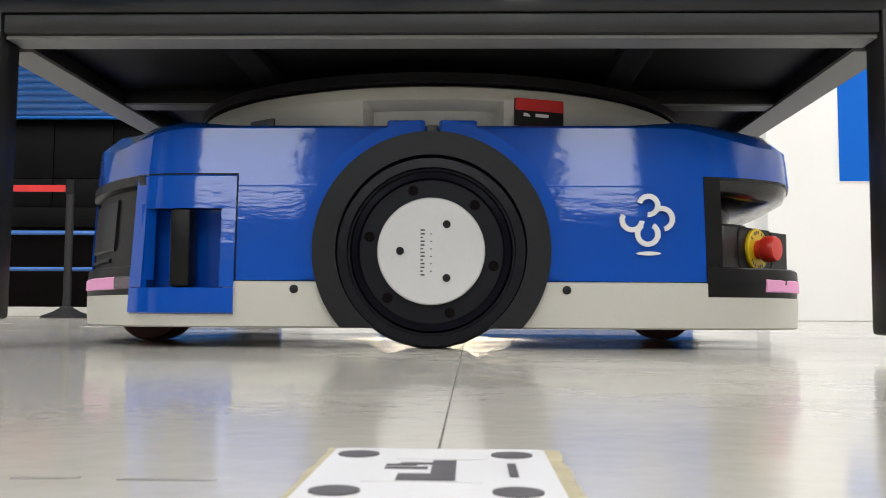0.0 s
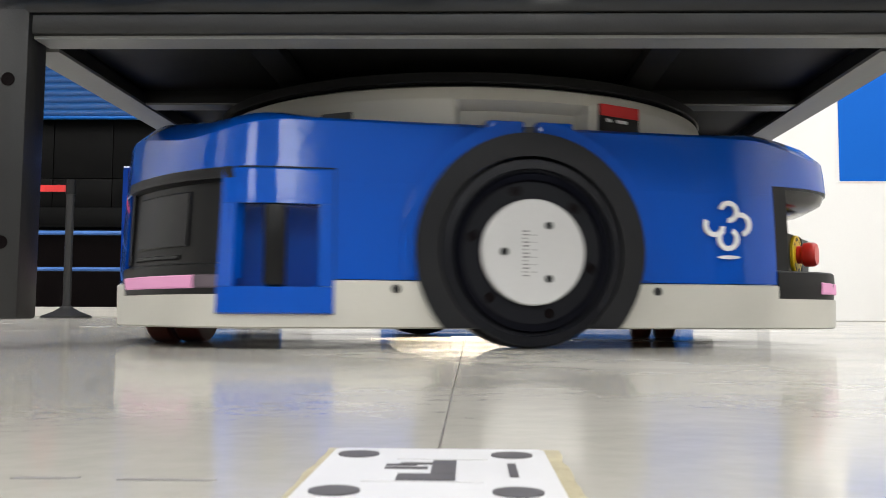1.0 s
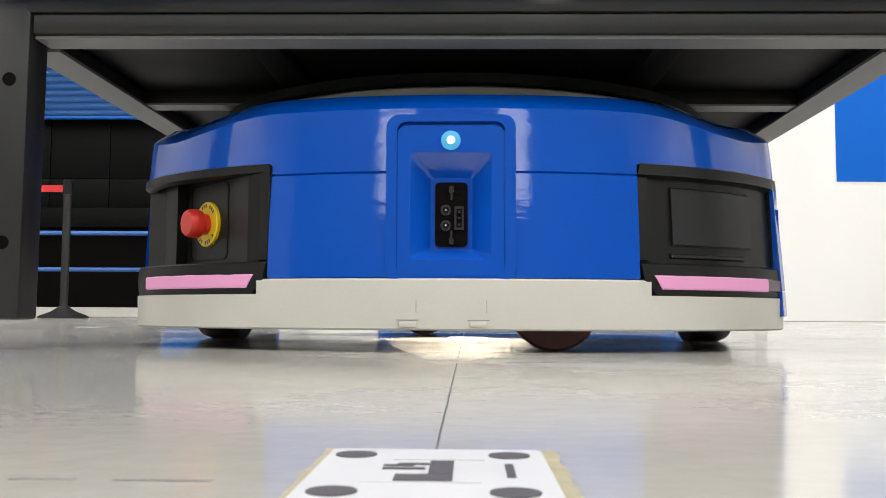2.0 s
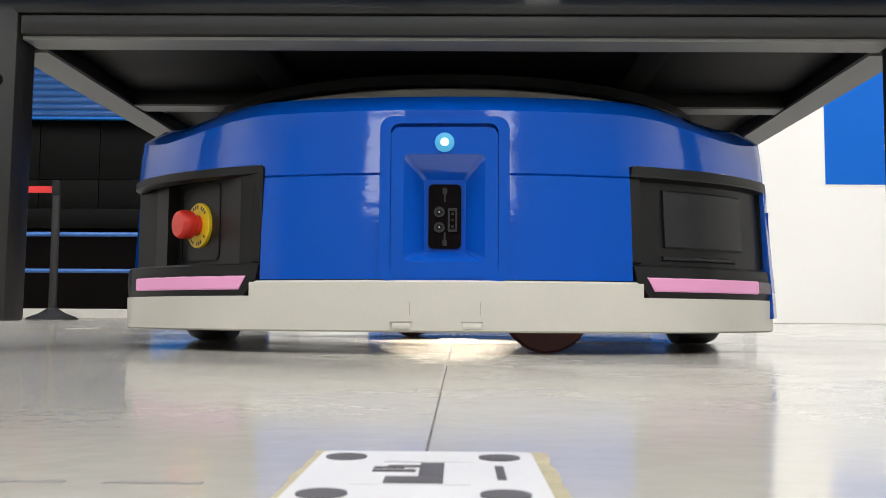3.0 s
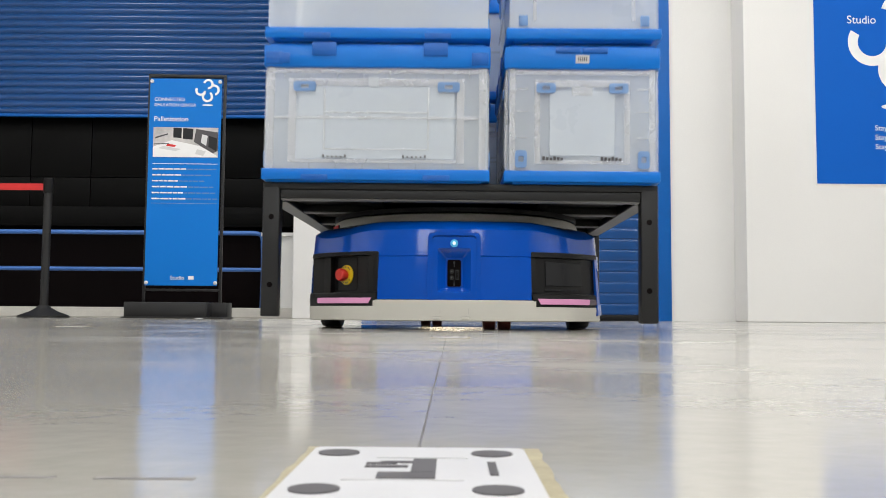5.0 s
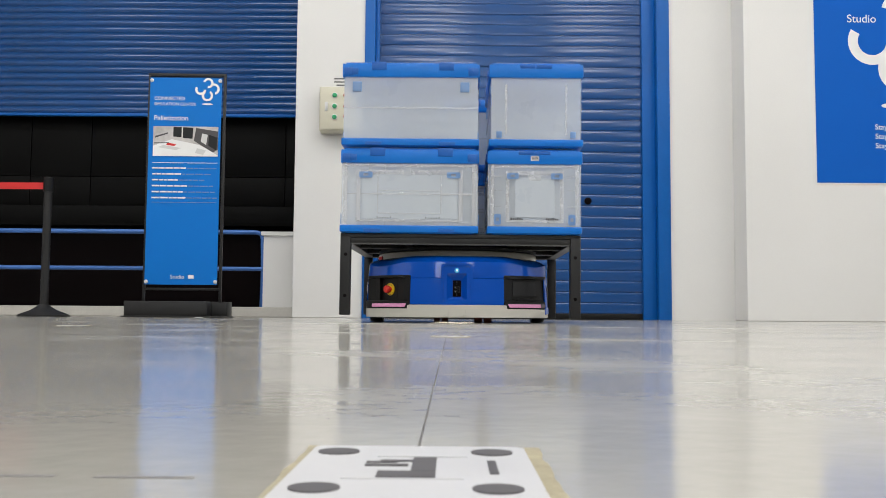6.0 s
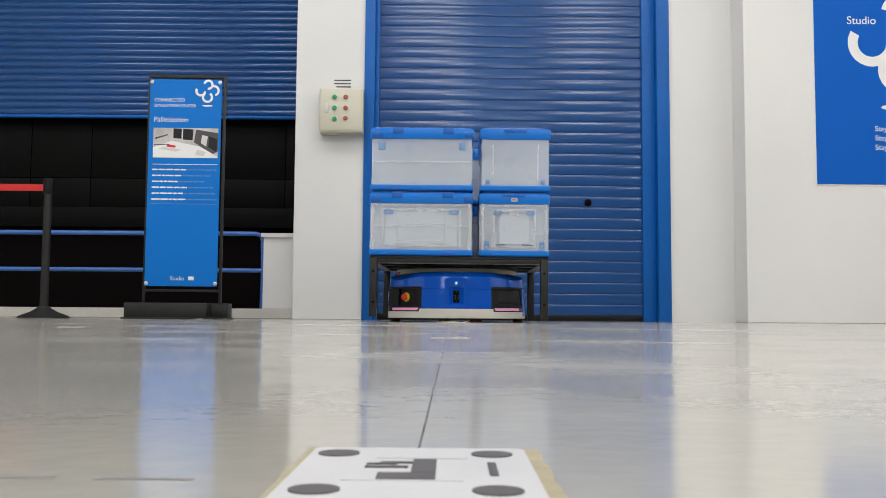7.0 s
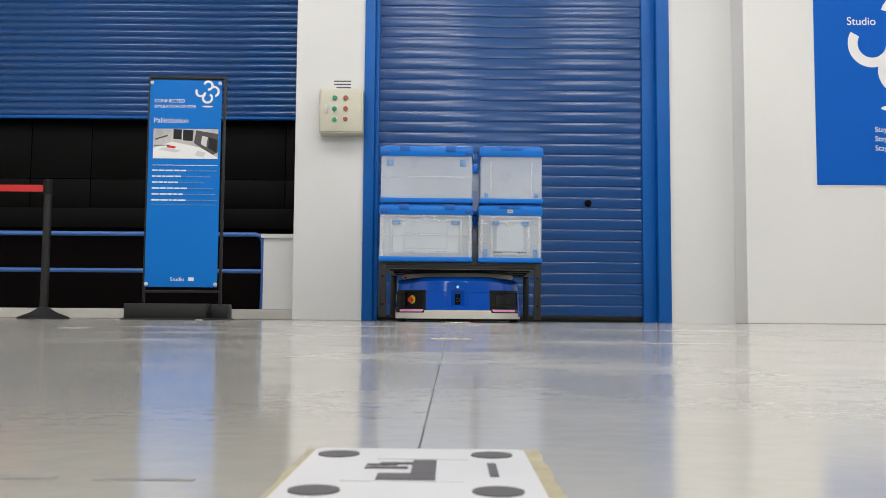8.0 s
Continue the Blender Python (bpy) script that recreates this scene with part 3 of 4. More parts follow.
        part("hanger", tube([(0, 0, 0.0), (0, 0, 0.3)], 0.008), M_STEEL, c)


floor()
walls()
roller_door()
dock_shutter()
dock_panels()
guard_rail()
poster()
control_box()
banner()
stanchion()
floor_tag(-0.0077, 0.230, -0.5, False)
floor_tag(0.012, 1.60, -0.5, True)
floor_tag(-1.02, 2.5, -0.5, True)
paper_scrap()
ceiling_lights()


# ---- the robot: 1.02 m long, 0.82 m wide; its front looks along -y ----
QUARTER = [(0.0, 0.510), (0.05, 0.509), (0.10, 0.506), (0.15, 0.501), (0.20, 0.494), (0.25, 0.486), (0.30, 0.469), (0.335, 0.453), (0.360, 0.433),
           (0.379, 0.407), (0.392, 0.378), (0.401, 0.345), (0.408, 0.31), (0.41, 0.26), (0.41, 0.13)]


BOWED = [(0.0, 0.520), (0.05, 0.5185), (0.10, 0.514), (0.15, 0.5065), (0.20, 0.4945), (0.25, 0.4750), (0.30, 0.4485), (0.335, 0.4235), (0.362, 0.4000),
         (0.385, 0.3750), (0.400, 0.352), (0.408, 0.329), (0.41, 0.30), (0.41, 0.26), (0.41, 0.13)]




def outline():
    """From the middle of the bowed front round by +x, the flatter back and -x; closed."""
    right = [(x, -y) for x, y in BOWED] + [(0.41, 0.0)] + [(x, y) for x, y in reversed(QUARTER)]
    left = [(-x, y) for x, y in QUARTER[1:]] + [(-0.41, 0.0)] + [(-x, -y) for x, y in reversed(BOWED)]
    return right + left[:-1]


LOOP = outline()
STEPS = [0.0]
for (ax, ay), (bx, by) in zip(LOOP, LOOP[1:] + LOOP[:1]):
    STEPS.append(STEPS[-1] + math.hypot(bx - ax, by - ay))
ROUND = STEPS[-1]


def rim_point(s, out=0.0):
    """The point at s metres round the outline, moved outwards."""
    s = s % ROUND
    n = len(LOOP)
    i = max(k for k in range(n) if STEPS[k] <= s + 1e-9)
    f = (s - STEPS[i]) / (STEPS[i + 1] - STEPS[i])
    p, q = Vector(LOOP[i]), Vector(LOOP[(i + 1) % n])
    w, v = Vector(LOOP[i - 1]), Vector(LOOP[(i + 2) % n])
    t = ((q - w).normalized() * (1 - f) + (v - p).normalized() * f).normalized()
    pt = p.lerp(q, f)
    return (pt.x + t.y * out, pt.y - t.x * out)


def spread(a, b, extra=()):
    """Places round the outline between a and b, no more than 25 mm apart."""
    marks = sorted({a, b, *[e for e in extra if a < e < b]})
    res = []
    for u, v in zip(marks, marks[1:]):
        n = max(1, math.ceil((v - u) / 0.025))
        res += [u + (v - u) * k / n for k in range(n)]
    return res + [marks[-1]]


def strip(a, b, levels, thick=0.004, slant=None):
    """A curved plate on the outline from a to b. levels: (height, how far out). slant: how far each end is drawn in, level by level."""
    bm = bmesh.new()
    ss = spread(a, b)
    front, back = [], []
    for k, (z, out) in enumerate(levels):
        lo, hi = slant[k] if slant else (0, 0)
        row = [a + lo + (s - a) / (b - a) * (b - a - lo - hi) for s in ss]
        front.append([bm.verts.new((*rim_point(s, out), z)) for s in row])
        back.append([bm.verts.new((*rim_point(s, out - thick), z)) for s in row])
    for g in (front, back):
        for r0, r1 in zip(g, g[1:]):
            for i in range(len(ss) - 1):
                bm.faces.new((r0[i], r0[i + 1], r1[i + 1], r1[i]))
    for f, k in ((front[0], back[0]), (front[-1], back[-1])):
        for i in range(len(ss) - 1):
            bm.faces.new((f[i], f[i + 1], k[i + 1], k[i]))
    for i in (0, -1):
        for k in range(len(levels) - 1):
            bm.faces.new((front[k][i], front[k + 1][i], back[k + 1][i], back[k][i]))
    return bm


def joined(*pieces):
    """Several bmeshes as one."""
    out = bmesh.new()
    for bm in pieces:
        me = bpy.data.meshes.new("piece")
        bm.to_mesh(me)
        bm.free()
        out.from_mesh(me)
        bpy.data.meshes.remove(me)
    return out


def shell(levels, openings, cap_low=False, cap_top=False):
    """A wall round the whole outline with openings (a, b, z0, z1), turned inwards at their edges."""
    bm = bmesh.new()
    marks = sorted({m % ROUND for a, b, *_ in openings for m in (a, b)} | {0.0})
    ss = spread(0.0, ROUND, marks)[:-1]
    zs = levels
    grid = [[bm.verts.new((*rim_point(s, out), z)) for s in ss] for z, out in zs]
    n = len(ss)

    def hole(s, z):
        return any(((s - a) % ROUND) < (b - a) and z0 < z < z1 for a, b, z0, z1 in openings)

    for k in range(len(zs) - 1):
        for i in range(n):
            mid = (ss[i] + (ss[i + 1] if i + 1 < n else ROUND)) / 2
            if not hole(mid, (zs[k][0] + zs[k + 1][0]) / 2):
                bm.faces.new((grid[k][i], grid[k][(i + 1) % n], grid[k + 1][(i + 1) % n], grid[k + 1][i]))
    if cap_low:
        bm.faces.new(grid[0])
    if cap_top:
        bm.faces.new(grid[-1])
    rim = [e for e in bm.edges if len(e.link_faces) == 1]
    made = bmesh.ops.extrude_edge_only(bm, edges=rim)["geom"]
    for v in (g for g in made if isinstance(g, bmesh.types.BMVert)):
        d = Vector((v.co.x, v.co.y)).normalized() * 0.012
        v.co.x -= d.x
        v.co.y -= d.y
    return bm


def arch_ring(r0, r1, low, n=56):
    """A ring cut off level at the given depth beneath its middle."""
    pts = []
    for r, way in ((r1, 1), (r0, -1)):
        a = -math.asin(low / r)
        turn = [a + (math.pi - 2 * a) * k / n for k in range(n + 1)]
        pts += [(r * math.cos(t), r * math.sin(t)) for t in turn[::way]]
    return pts


SIDE = STEPS[len(BOWED)]                      # the middle of the +x side
FRONT_PANEL = (0.208, 0.455)          # the plain black corner, from the front's middle
STOP_PANEL = (-0.492, -0.206)         # the corner with the stop button


CASTORS = []
WHEELS = []


def robot():
    r = empty("warehouse_robot", "low blue transport robot with cream skirt and large side wheels", "robot")
    half = ROUND / 2
    opens, mids = [], {0: SIDE, half: ROUND - SIDE}
    opens.append((-0.058, 0.058, 0.079, 0.244))
    for o in (0, half):
        if o:
            opens.append((STOP_PANEL[0] + o, FRONT_PANEL[1] + o, 0.150, 0.207))
        opens += [(FRONT_PANEL[0] + o, FRONT_PANEL[1] + o, 0.079, 0.207), (STOP_PANEL[0] + o, STOP_PANEL[1] + o, 0.079, 0.207),
                  (mids[o] - 0.347, mids[o] - 0.251, 0.079, 0.168)]
    body = part("body_shell", shell([(0.080, 0.0), (0.115, -0.0012), (0.150, -0.0028), (0.168, -0.0038), (0.193, -0.0053), (0.1945, -0.0078), (0.196, -0.0055), (0.207, -0.0062), (0.244, -0.0091), (0.2655, -0.0112), (0.2695, -0.0155),
                                     (0.2735, -0.036), (0.283, -0.085)], opens, cap_top=True), M_BLUE, r, "glossy blue plastic shell", 35)
    for v in body.data.vertices:
        if v.co.z > 0.271:
            rise = min(1, max(0, (abs(v.co.y) - 0.22) / 0.2))
            v.co.z += 0.013 * rise * rise * (3 - 2 * rise)
    for v in body.data.vertices:
        if 0.194 < v.co.z < 0.195 and abs(v.co.y) < 0.40 and abs(v.co.x) > 0.3:
            v.co.x += math.copysign(0.0025, v.co.x)
        if v.co.z > 0.23:
            fx, fy = min(1, max(0, (abs(v.co.x) - 0.20) / 0.15)), min(1, max(0, (abs(v.co.y) - 0.29) / 0.12))
            v.co.z -= 0.018 * fx * fx * (3 - 2 * fx) * fy * fy * (3 - 2 * fy) * min(1, (v.co.z - 0.23) / 0.03)
    cut = [(FRONT_PANEL[0] + o + 0.012, FRONT_PANEL[1] + o, 0.062, 0.081) for o in (0, half)] + [(STOP_PANEL[0] + o, STOP_PANEL[1] + o - 0.012, 0.062, 0.081) for o in (0, half)] + [(mids[o] - 0.356, mids[o] - 0.248, 0.062, 0.081) for o in (0, half)]
    skirt = part("skirt", shell([(0.0235, -0.001), (0.0255, 0.002), (0.062, 0.003), (0.077, 0.003), (0.079, 0.0)], cut), M_CREAM, r, "cream plastic skirt", 35)
    rim = [rim_point(s, -0.016) for s in spread(0, ROUND)[:-1]]
    part("chassis", frame_prism(rim, [tuple(Vector(p).normalized() * 0.13) for p in rim], 0.026, 0.061), M_BLACK, r, "black chassis", None)
    part("core", prism([rim_point(s, -0.085) for s in spread(0, ROUND)[:-1]], 0.060, 0.262), M_BLACK, r, "black inner frame", None)
    # turning lift table
    bm = lathe([(0.384, 0.262), (0.3848, 0.279), (0.3855, 0.2955), (0.3860, 0.3045), (0.386, 0.307), (0.380, 0.321), (0.370, 0.3255)], None, 384)
    for v in bm.verts:
        if v.co.z < 0.30 and abs(v.co.y) < abs(v.co.x) * math.tan(radians(12.9)):
            k = 0.361 / math.hypot(v.co.x, v.co.y)
            v.co.x, v.co.y = v.co.x * k, v.co.y * k
    part("lift_table", bm, M_CREAM, r, "cream lift table with moulded side pockets")
    part("lift_plate", lathe([(0.380, 0.3265), (0.382, 0.328), (0.382, 0.3395), (0.378, 0.3405)], None, 96), M_BLACK, r, "black lift plate")
    for o in (0, 1):
        g = pose(0, 0, 0, 0, 0, 180 * o)

        def put(bm):
            bmesh.ops.transform(bm, verts=bm.verts, matrix=g)
            return bm

        t = half * o
        # plain corner panel
        a, b = FRONT_PANEL
        keep = 9 if o == 0 else 6
        p = part("corner_panel", strip(a + t, b + t, [(0.0625, 0.0015), (0.0800, 0.003), (0.0805, 0.003), (0.096, 0.0015), (0.0985, -0.006), (0.099, -0.0065), (0.192, -0.012), (0.1955, -0.003), (0.2065, -0.0045)][:keep], 0.012,
                                       [(0.020, 0), (0.004, 0), (0.004, 0), (0.001, 0), (0, 0), (0, 0), (0, 0), (0, 0), (0.004, 0.004)][:keep]), M_BLACK, r, "black corner panel", 25)
        if o == 0:
            part("service_flap", strip(a + 0.045 + t, b - 0.075 + t, [(0.118, -0.006), (0.120, -0.0045), (0.182, -0.0085), (0.184, -0.0105)], 0.006), M_DARK, p, "dark grey flap", 25)
        part("grip_bar", strip(a + 0.042 + t, b - 0.090 + t, [(0.1035, -0.006), (0.105, -0.004), (0.108, -0.004), (0.1095, -0.007)], 0.006), M_DARK, p, "", 25)
        edge = [(0.0690, 0.0025), (0.0705, 0.0042), (0.0830, 0.0042), (0.0845, 0.0025)]
        part("light_bar", strip(a + 0.016 + t, b - 0.052 + t, edge, 0.004, [(0.010, 0), (0.009, 0), (0.001, 0), (0, 0)]), M_PINK, p, "lit pink light bar", 25)
        part("light_bar", strip(b - 0.0515 + t, b - 0.012 + t, edge, 0.004), M_UNLIT, p, "dark unlit end of the light bar", 25)
        # a raised rim round the panel's face
        part("panel_rim", strip(a + 0.001 + t, b - 0.001 + t, [(0.1965, -0.0080), (0.1985, -0.0032), (0.2075, -0.0038), (0.2090, -0.0075)], 0.008, [(0, 0), (0, 0), (0.002, 0.002), (0.008, 0.008)]) if o == 0 else
             strip(a + 0.001 + t, b - 0.001 + t, [(0.139, -0.006), (0.141, -0.003), (0.147, -0.003), (0.149, -0.008)], 0.008), M_BLACK, p, "", 25)
        if o == 0:
            for u, v in ((a + 0.001, a + 0.014), (b - 0.016, b - 0.001)):
                part("panel_rim", strip(u + t, v + t, [(0.0995, -0.0075), (0.101, -0.0040), (0.194, -0.0075), (0.1960, -0.0080)], 0.008), M_BLACK, p, "", 25)
        # corner with the stop button, set back under the blue lip
        a, b = STOP_PANEL
        q = part("stop_panel", strip(a + t, b + t, [(0.0625, 0.0015), (0.0800, 0.003), (0.0805, 0.003), (0.096, 0.002), (0.098, 0.0)], 0.012,
                                     [(0, 0.020), (0, 0.004), (0, 0.004), (0, 0.001), (0, 0)]), M_BLACK, r, "black recessed corner panel", 25)
        if o == 0:
            part("panel_rim", strip(a + 0.001, b - 0.001, [(0.1965, -0.0080), (0.1985, -0.0032), (0.2075, -0.0038), (0.2090, -0.0075)], 0.010, [(0, 0), (0, 0), (0.002, 0.002), (0.008, 0.008)]), M_BLACK, q, "", 25)
            part("panel_rim", strip(b - 0.013, b - 0.001, [(0.0985, -0.004), (0.100, -0.0005), (0.194, -0.0035), (0.1965, -0.0080)], 0.010), M_BLACK, q, "", 25)
        else:
            # black cheek, deck and tapered sensor cap of the scanning slot
            for u in (a + 0.001 + t, FRONT_PANEL[1] - 0.023 + t):
                part("side_cheek", strip(u, u + 0.021, [(0.0985 if u < FRONT_PANEL[0] + t else 0.151, -0.002), (0.152, -0.003), (0.2065, -0.006)], 0.082), M_BLACK, q, "", 25)
            run = spread(a + 0.022 + t, FRONT_PANEL[1] + t)
            part("slot_deck", prism([rim_point(u, -0.058) for u in run] + [rim_point(u, -0.110) for u in reversed(run)], 0.1525, 0.157), M_BLACK, q, "black deck of the sensor slot", None)
            part("sensor_cap", strip(a + 0.022 + t, FRONT_PANEL[1] + t, [(0.178, -0.080), (0.1795, -0.052), (0.184, -0.030), (0.192, -0.014), (0.2065, -0.007)], 0.004), M_CAP, q, "glossy black tapered sensor cap", 40)
        high = 0.147 if o == 0 else 0.126
        inn = 0.006 if o == 0 else 0.0       # the recess follows the bow of its end
        mid = Vector((-0.298 + inn, -0.415 + inn, 0))
        p1, p2 = (-0.357 + inn, -0.361 + inn), (-0.237 + inn, -0.4805 + inn)

        def edge_point(u, out):
            """A point of this end's own outline, before it is turned."""
            x, y = rim_point(u + t, out)
            return (-x, -y) if o else (x, y)

        bow = [edge_point(u, -0.003) for u in spread(a + 0.001, b - 0.001)]
        part("recess_floor", put(prism(bow + [p2, p1], 0.084, 0.0975)), M_BLACK, q, "", 25)
        if o:
            part("slot_roof", prism([rim_point(u, -0.007) for u in spread(a + t, FRONT_PANEL[1] + t)] + [rim_point(u, -0.084) for u in reversed(spread(a + t, FRONT_PANEL[1] + t))], 0.2035, 0.2068), M_DARK, q, "dark underside of the sensor slot", None)
        else:
            part("recess_roof", put(prism([rim_point(u, -0.006) for u in spread(a + 0.001, b - 0.001)] + [p2, p1], 0.2035, 0.2068)), M_DARK, q, "", 25)
        n_, t_ = Vector((-1, -1, 0)).normalized(), Vector((-1, 1, 0)).normalized()
        for k, (u, v, d) in enumerate(((p1, p2, 0.012), (edge_point(a + 0.004, -0.006), p1, 0.008), (p2, edge_point(b, -0.002), 0.008))):
            u, v = Vector(u), Vector(v)
            w_ = Vector((-(v - u).y, (v - u).x)).normalized() * d
            part("recess_wall", put(prism([tuple(u), tuple(v), tuple(v + w_), tuple(u + w_)], 0.097, 0.204 if o == 0 else 0.152)), M_BLACK, q, "", 25)
        face = g @ Matrix.Translation((mid.x, mid.y, high)) @ n_.to_track_quat("Z", "Y").to_matrix().to_4x4()
        part("button_plate", prism(round_rect(0.084, 0.086 if o == 0 else 0.050, 0.008), -0.001, 0.003, g @ Matrix.Translation((mid.x, mid.y, 0.150 if o == 0 else 0.1265)) @ n_.to_track_quat("Z", "Y").to_matrix().to_4x4()), M_DARK, q, "dark grey raised plate", 25)
        part("plate_rim", frame_prism(round_rect(0.092, 0.094 if o == 0 else 0.054, 0.011), round_rect(0.087, 0.089 if o == 0 else 0.051, 0.009), -0.001, 0.0042, g @ Matrix.Translation((mid.x, mid.y, 0.150 if o == 0 else 0.1265)) @ n_.to_track_quat("Z", "Y").to_matrix().to_4x4()), M_UNDERSIDE, q, "thin dark groove", 25)
        if o == 0:
            part("recess_step", put(prism([tuple((mid + t_ * u + n_ * v).to_2d()) for u, v in ((0.055, 0), (0.085, 0), (0.085, 0.018), (0.055, 0.018))], 0.098, 0.2035 if o == 0 else 0.152)), M_BLACK, q, "", 25)
        face = face @ Matrix.Translation((0, 0, 0.003))
        part("light_bar", strip(a + 0.080 + t, b - 0.016 + t, edge, 0.004, [(0, 0.010), (0, 0.009), (0, 0.001), (0, 0)]), M_PINK, q, "lit pink light bar", 25)
        e = part("emergency_stop", lathe([(0.0272, 0.0), (0.0272, 0.004), (0.0262, 0.005)], face, 40), M_YELLOW, r, "yellow ring plate of the stop button")
        part("stop_button", lathe([(0.0125, 0.004), (0.0125, 0.011), (0.0165, 0.014), (0.0172, 0.020), (0.0168, 0.027), (0.0145, 0.0305), (0.006, 0.0312)], face, 36), M_RED, e, "red mushroom push button")
        for k in range(9):
            ang = radians(40 + 12.5 * k)
            for up in (1, -1):
                w = face @ Matrix.Translation((0.0222 * math.cos(ang) * up, 0.0222 * math.sin(ang) * up, 0.0049)) @ Matrix.Rotation(ang, 4, "Z")
                if k % 4 != 3:
                    bm = boxes((-0.0022, 0.0022, -0.0012, 0.0012, 0, 0.0004))
                    bmesh.ops.transform(bm, verts=bm.verts, matrix=w)
                    part("print_bar", bm, M_PRINT, e, "dark print on the ring", None)
        # charging socket in the middle of the front
        if o == 0:
            fy = -0.5175
            up = g @ Matrix.Translation((0, fy, 0)) @ UPRIGHT
            shift = Matrix.Translation((0, 0.163, 0))
            w = part("socket_panel", frame_prism(round_rect(0.115, 0.163, 0.010), [(x, y - 0.006) for x, y in round_rect(0.088, 0.116, 0.006)], -0.008, 0.0015, up @ shift), M_BLUE, r, "glossy blue socket surround")
            bm = bmesh.new()
            o_, i_ = [(x, y - 0.006) for x, y in round_rect(0.088, 0.116, 0.006)], [(x, y - 0.012) for x, y in round_rect(0.046, 0.080, 0.004)]
            va, vb = [bm.verts.new((x, y, 0.001)) for x, y in o_], [bm.verts.new((x, y, -0.024)) for x, y in i_]
            for k in range(len(va)):
                bm.faces.new((va[k], va[(k + 1) % len(va)], vb[(k + 1) % len(vb)], vb[k]))
            bm.faces.new(vb)
            bmesh.ops.transform(bm, verts=bm.verts, matrix=up @ shift)
            part("socket_funnel", bm, M_BLUE, w, "", 30)
            c = part("charging_socket", prism(round_rect(0.036, 0.071, 0.005), -0.024, -0.022, up @ Matrix.Translation((0, 0.150, 0))), M_PIT, r, "black charging socket", 30)
            for sx, sz in ((-0.006, 0.155), (-0.006, 0.138)):
                part("socket_pin", lathe([(0.0058, 0), (0.0058, 0.003), (0.0035, 0.003), (0.0035, 0.0005)], up @ Matrix.Translation((sx, sz, -0.0225)), 18), M_GREYPIN, c, "dark grey socket ring", 30)
                part("contact", lathe([(0.0010, 0), (0.0010, 0.003)], up @ Matrix.Translation((sx, sz, -0.0225)), 10), M_ALU, c, "bright metal contact", 30)
            part("socket_key", frame_prism(round_rect(0.010, 0.026, 0.001), round_rect(0.006, 0.021, 0.001), -0.0225, -0.019, up @ Matrix.Translation((0.0085, 0.146, 0))), M_GREYPIN, c, "dark grey key frame", 30)
            for sz in (0.153, 0.146, 0.139):
                part("contact", boxes((-0.0012, 0.0012, -0.0012, 0.0012, 0, 0.002)), M_GREYPIN, c, "small contact", None).data.transform(up @ Matrix.Translation((0.0085, sz, -0.0215)))
            for sz in (0.178, 0.121):
                part("latch_pin", prism(round_rect(0.005, 0.007, 0.002), -0.0225, -0.019, up @ Matrix.Translation((0.0, sz, 0))), M_GREYPIN, c, "dark grey latch pin", 30)
                part("latch_stem", prism(round_rect(0.002, 0.010, 0.0008), -0.0225, -0.0205, up @ Matrix.Translation((0.0, sz + (-0.0065 if sz > 0.15 else 0.0065), 0))), M_GREYPIN, c, "dark grey stem", 30)
            lamp_ = part("indicator_ring", lathe([(0.0105, 0), (0.0105, 0.003), (0.0085, 0.004)], up @ Matrix.Translation((0, 0.2275, 0.001)), 28), M_RING, r, "glowing cyan indicator ring")
            part("indicator_lens", lathe([(0.0045, 0.002), (0.0045, 0.0052), (0.0033, 0.006)], up @ Matrix.Translation((0, 0.2275, 0.001)), 24), M_LAMP, lamp_, "glowing blue-white lens")
            part("front_moulding", frame_prism(round_rect(0.140, 0.180, 0.014), round_rect(0.1165, 0.1645, 0.010), -0.006, 0.0008, up @ Matrix.Translation((0, 0.1665, 0))), M_BLUE, body, "", 30)
        for sx in (-0.045, 0.030):
            part("skirt_clip", put(boxes((sx - 0.010, sx + 0.010, -0.5230, -0.510, 0.0265, 0.034), bevel=0.002)), M_CREAM, skirt, "", 30)
            part("clip_slot", put(boxes((sx - 0.012, sx + 0.012, -0.5225, -0.514, 0.0340, 0.0352))), M_SCUFF, skirt, "dark slot over the clip", None)
            part("skirt_seam", put(boxes((sx + 0.0085, sx + 0.0092, -0.5227, -0.514, 0.042, 0.056))), M_SCUFF, skirt, "thin grey seam", None)
        # side: handle pocket, wheel arch, wheel, screws, mark
        m_ = SIDE if o == 0 else ROUND - SIDE      # the middle of this side, round the outline
        h_ = part("handle_panel", joined(strip(m_ - 0.3665, m_ - 0.235, [(0.0395, 0.0040), (0.0415, 0.0072), (0.0705, 0.0056), (0.0710, 0.0)], 0.010),
                                         strip(m_ - 0.3665, m_ - 0.235, [(0.1660, -0.008), (0.1662, -0.0012), (0.2055, -0.0036), (0.2075, -0.0062)], 0.010),
                                         strip(m_ - 0.3665, m_ - 0.3475, [(0.0711, 0.0056), (0.1659, -0.0012)], 0.010),
                                         strip(m_ - 0.252, m_ - 0.235, [(0.0711, 0.0056), (0.1659, -0.0012)], 0.010)), M_BLUE, r, "blue panel round the handle pocket", 35)
        part("panel_gap", joined(strip(m_ - 0.368, m_ - 0.2335, [(0.2076, -0.0056), (0.2092, -0.0057)], 0.004), strip(m_ - 0.2348, m_ - 0.2335, [(0.079, 0.0010), (0.150, -0.0022), (0.2076, -0.0056)], 0.004)),
             M_UNDERSIDE, h_, "thin dark gap", 35)
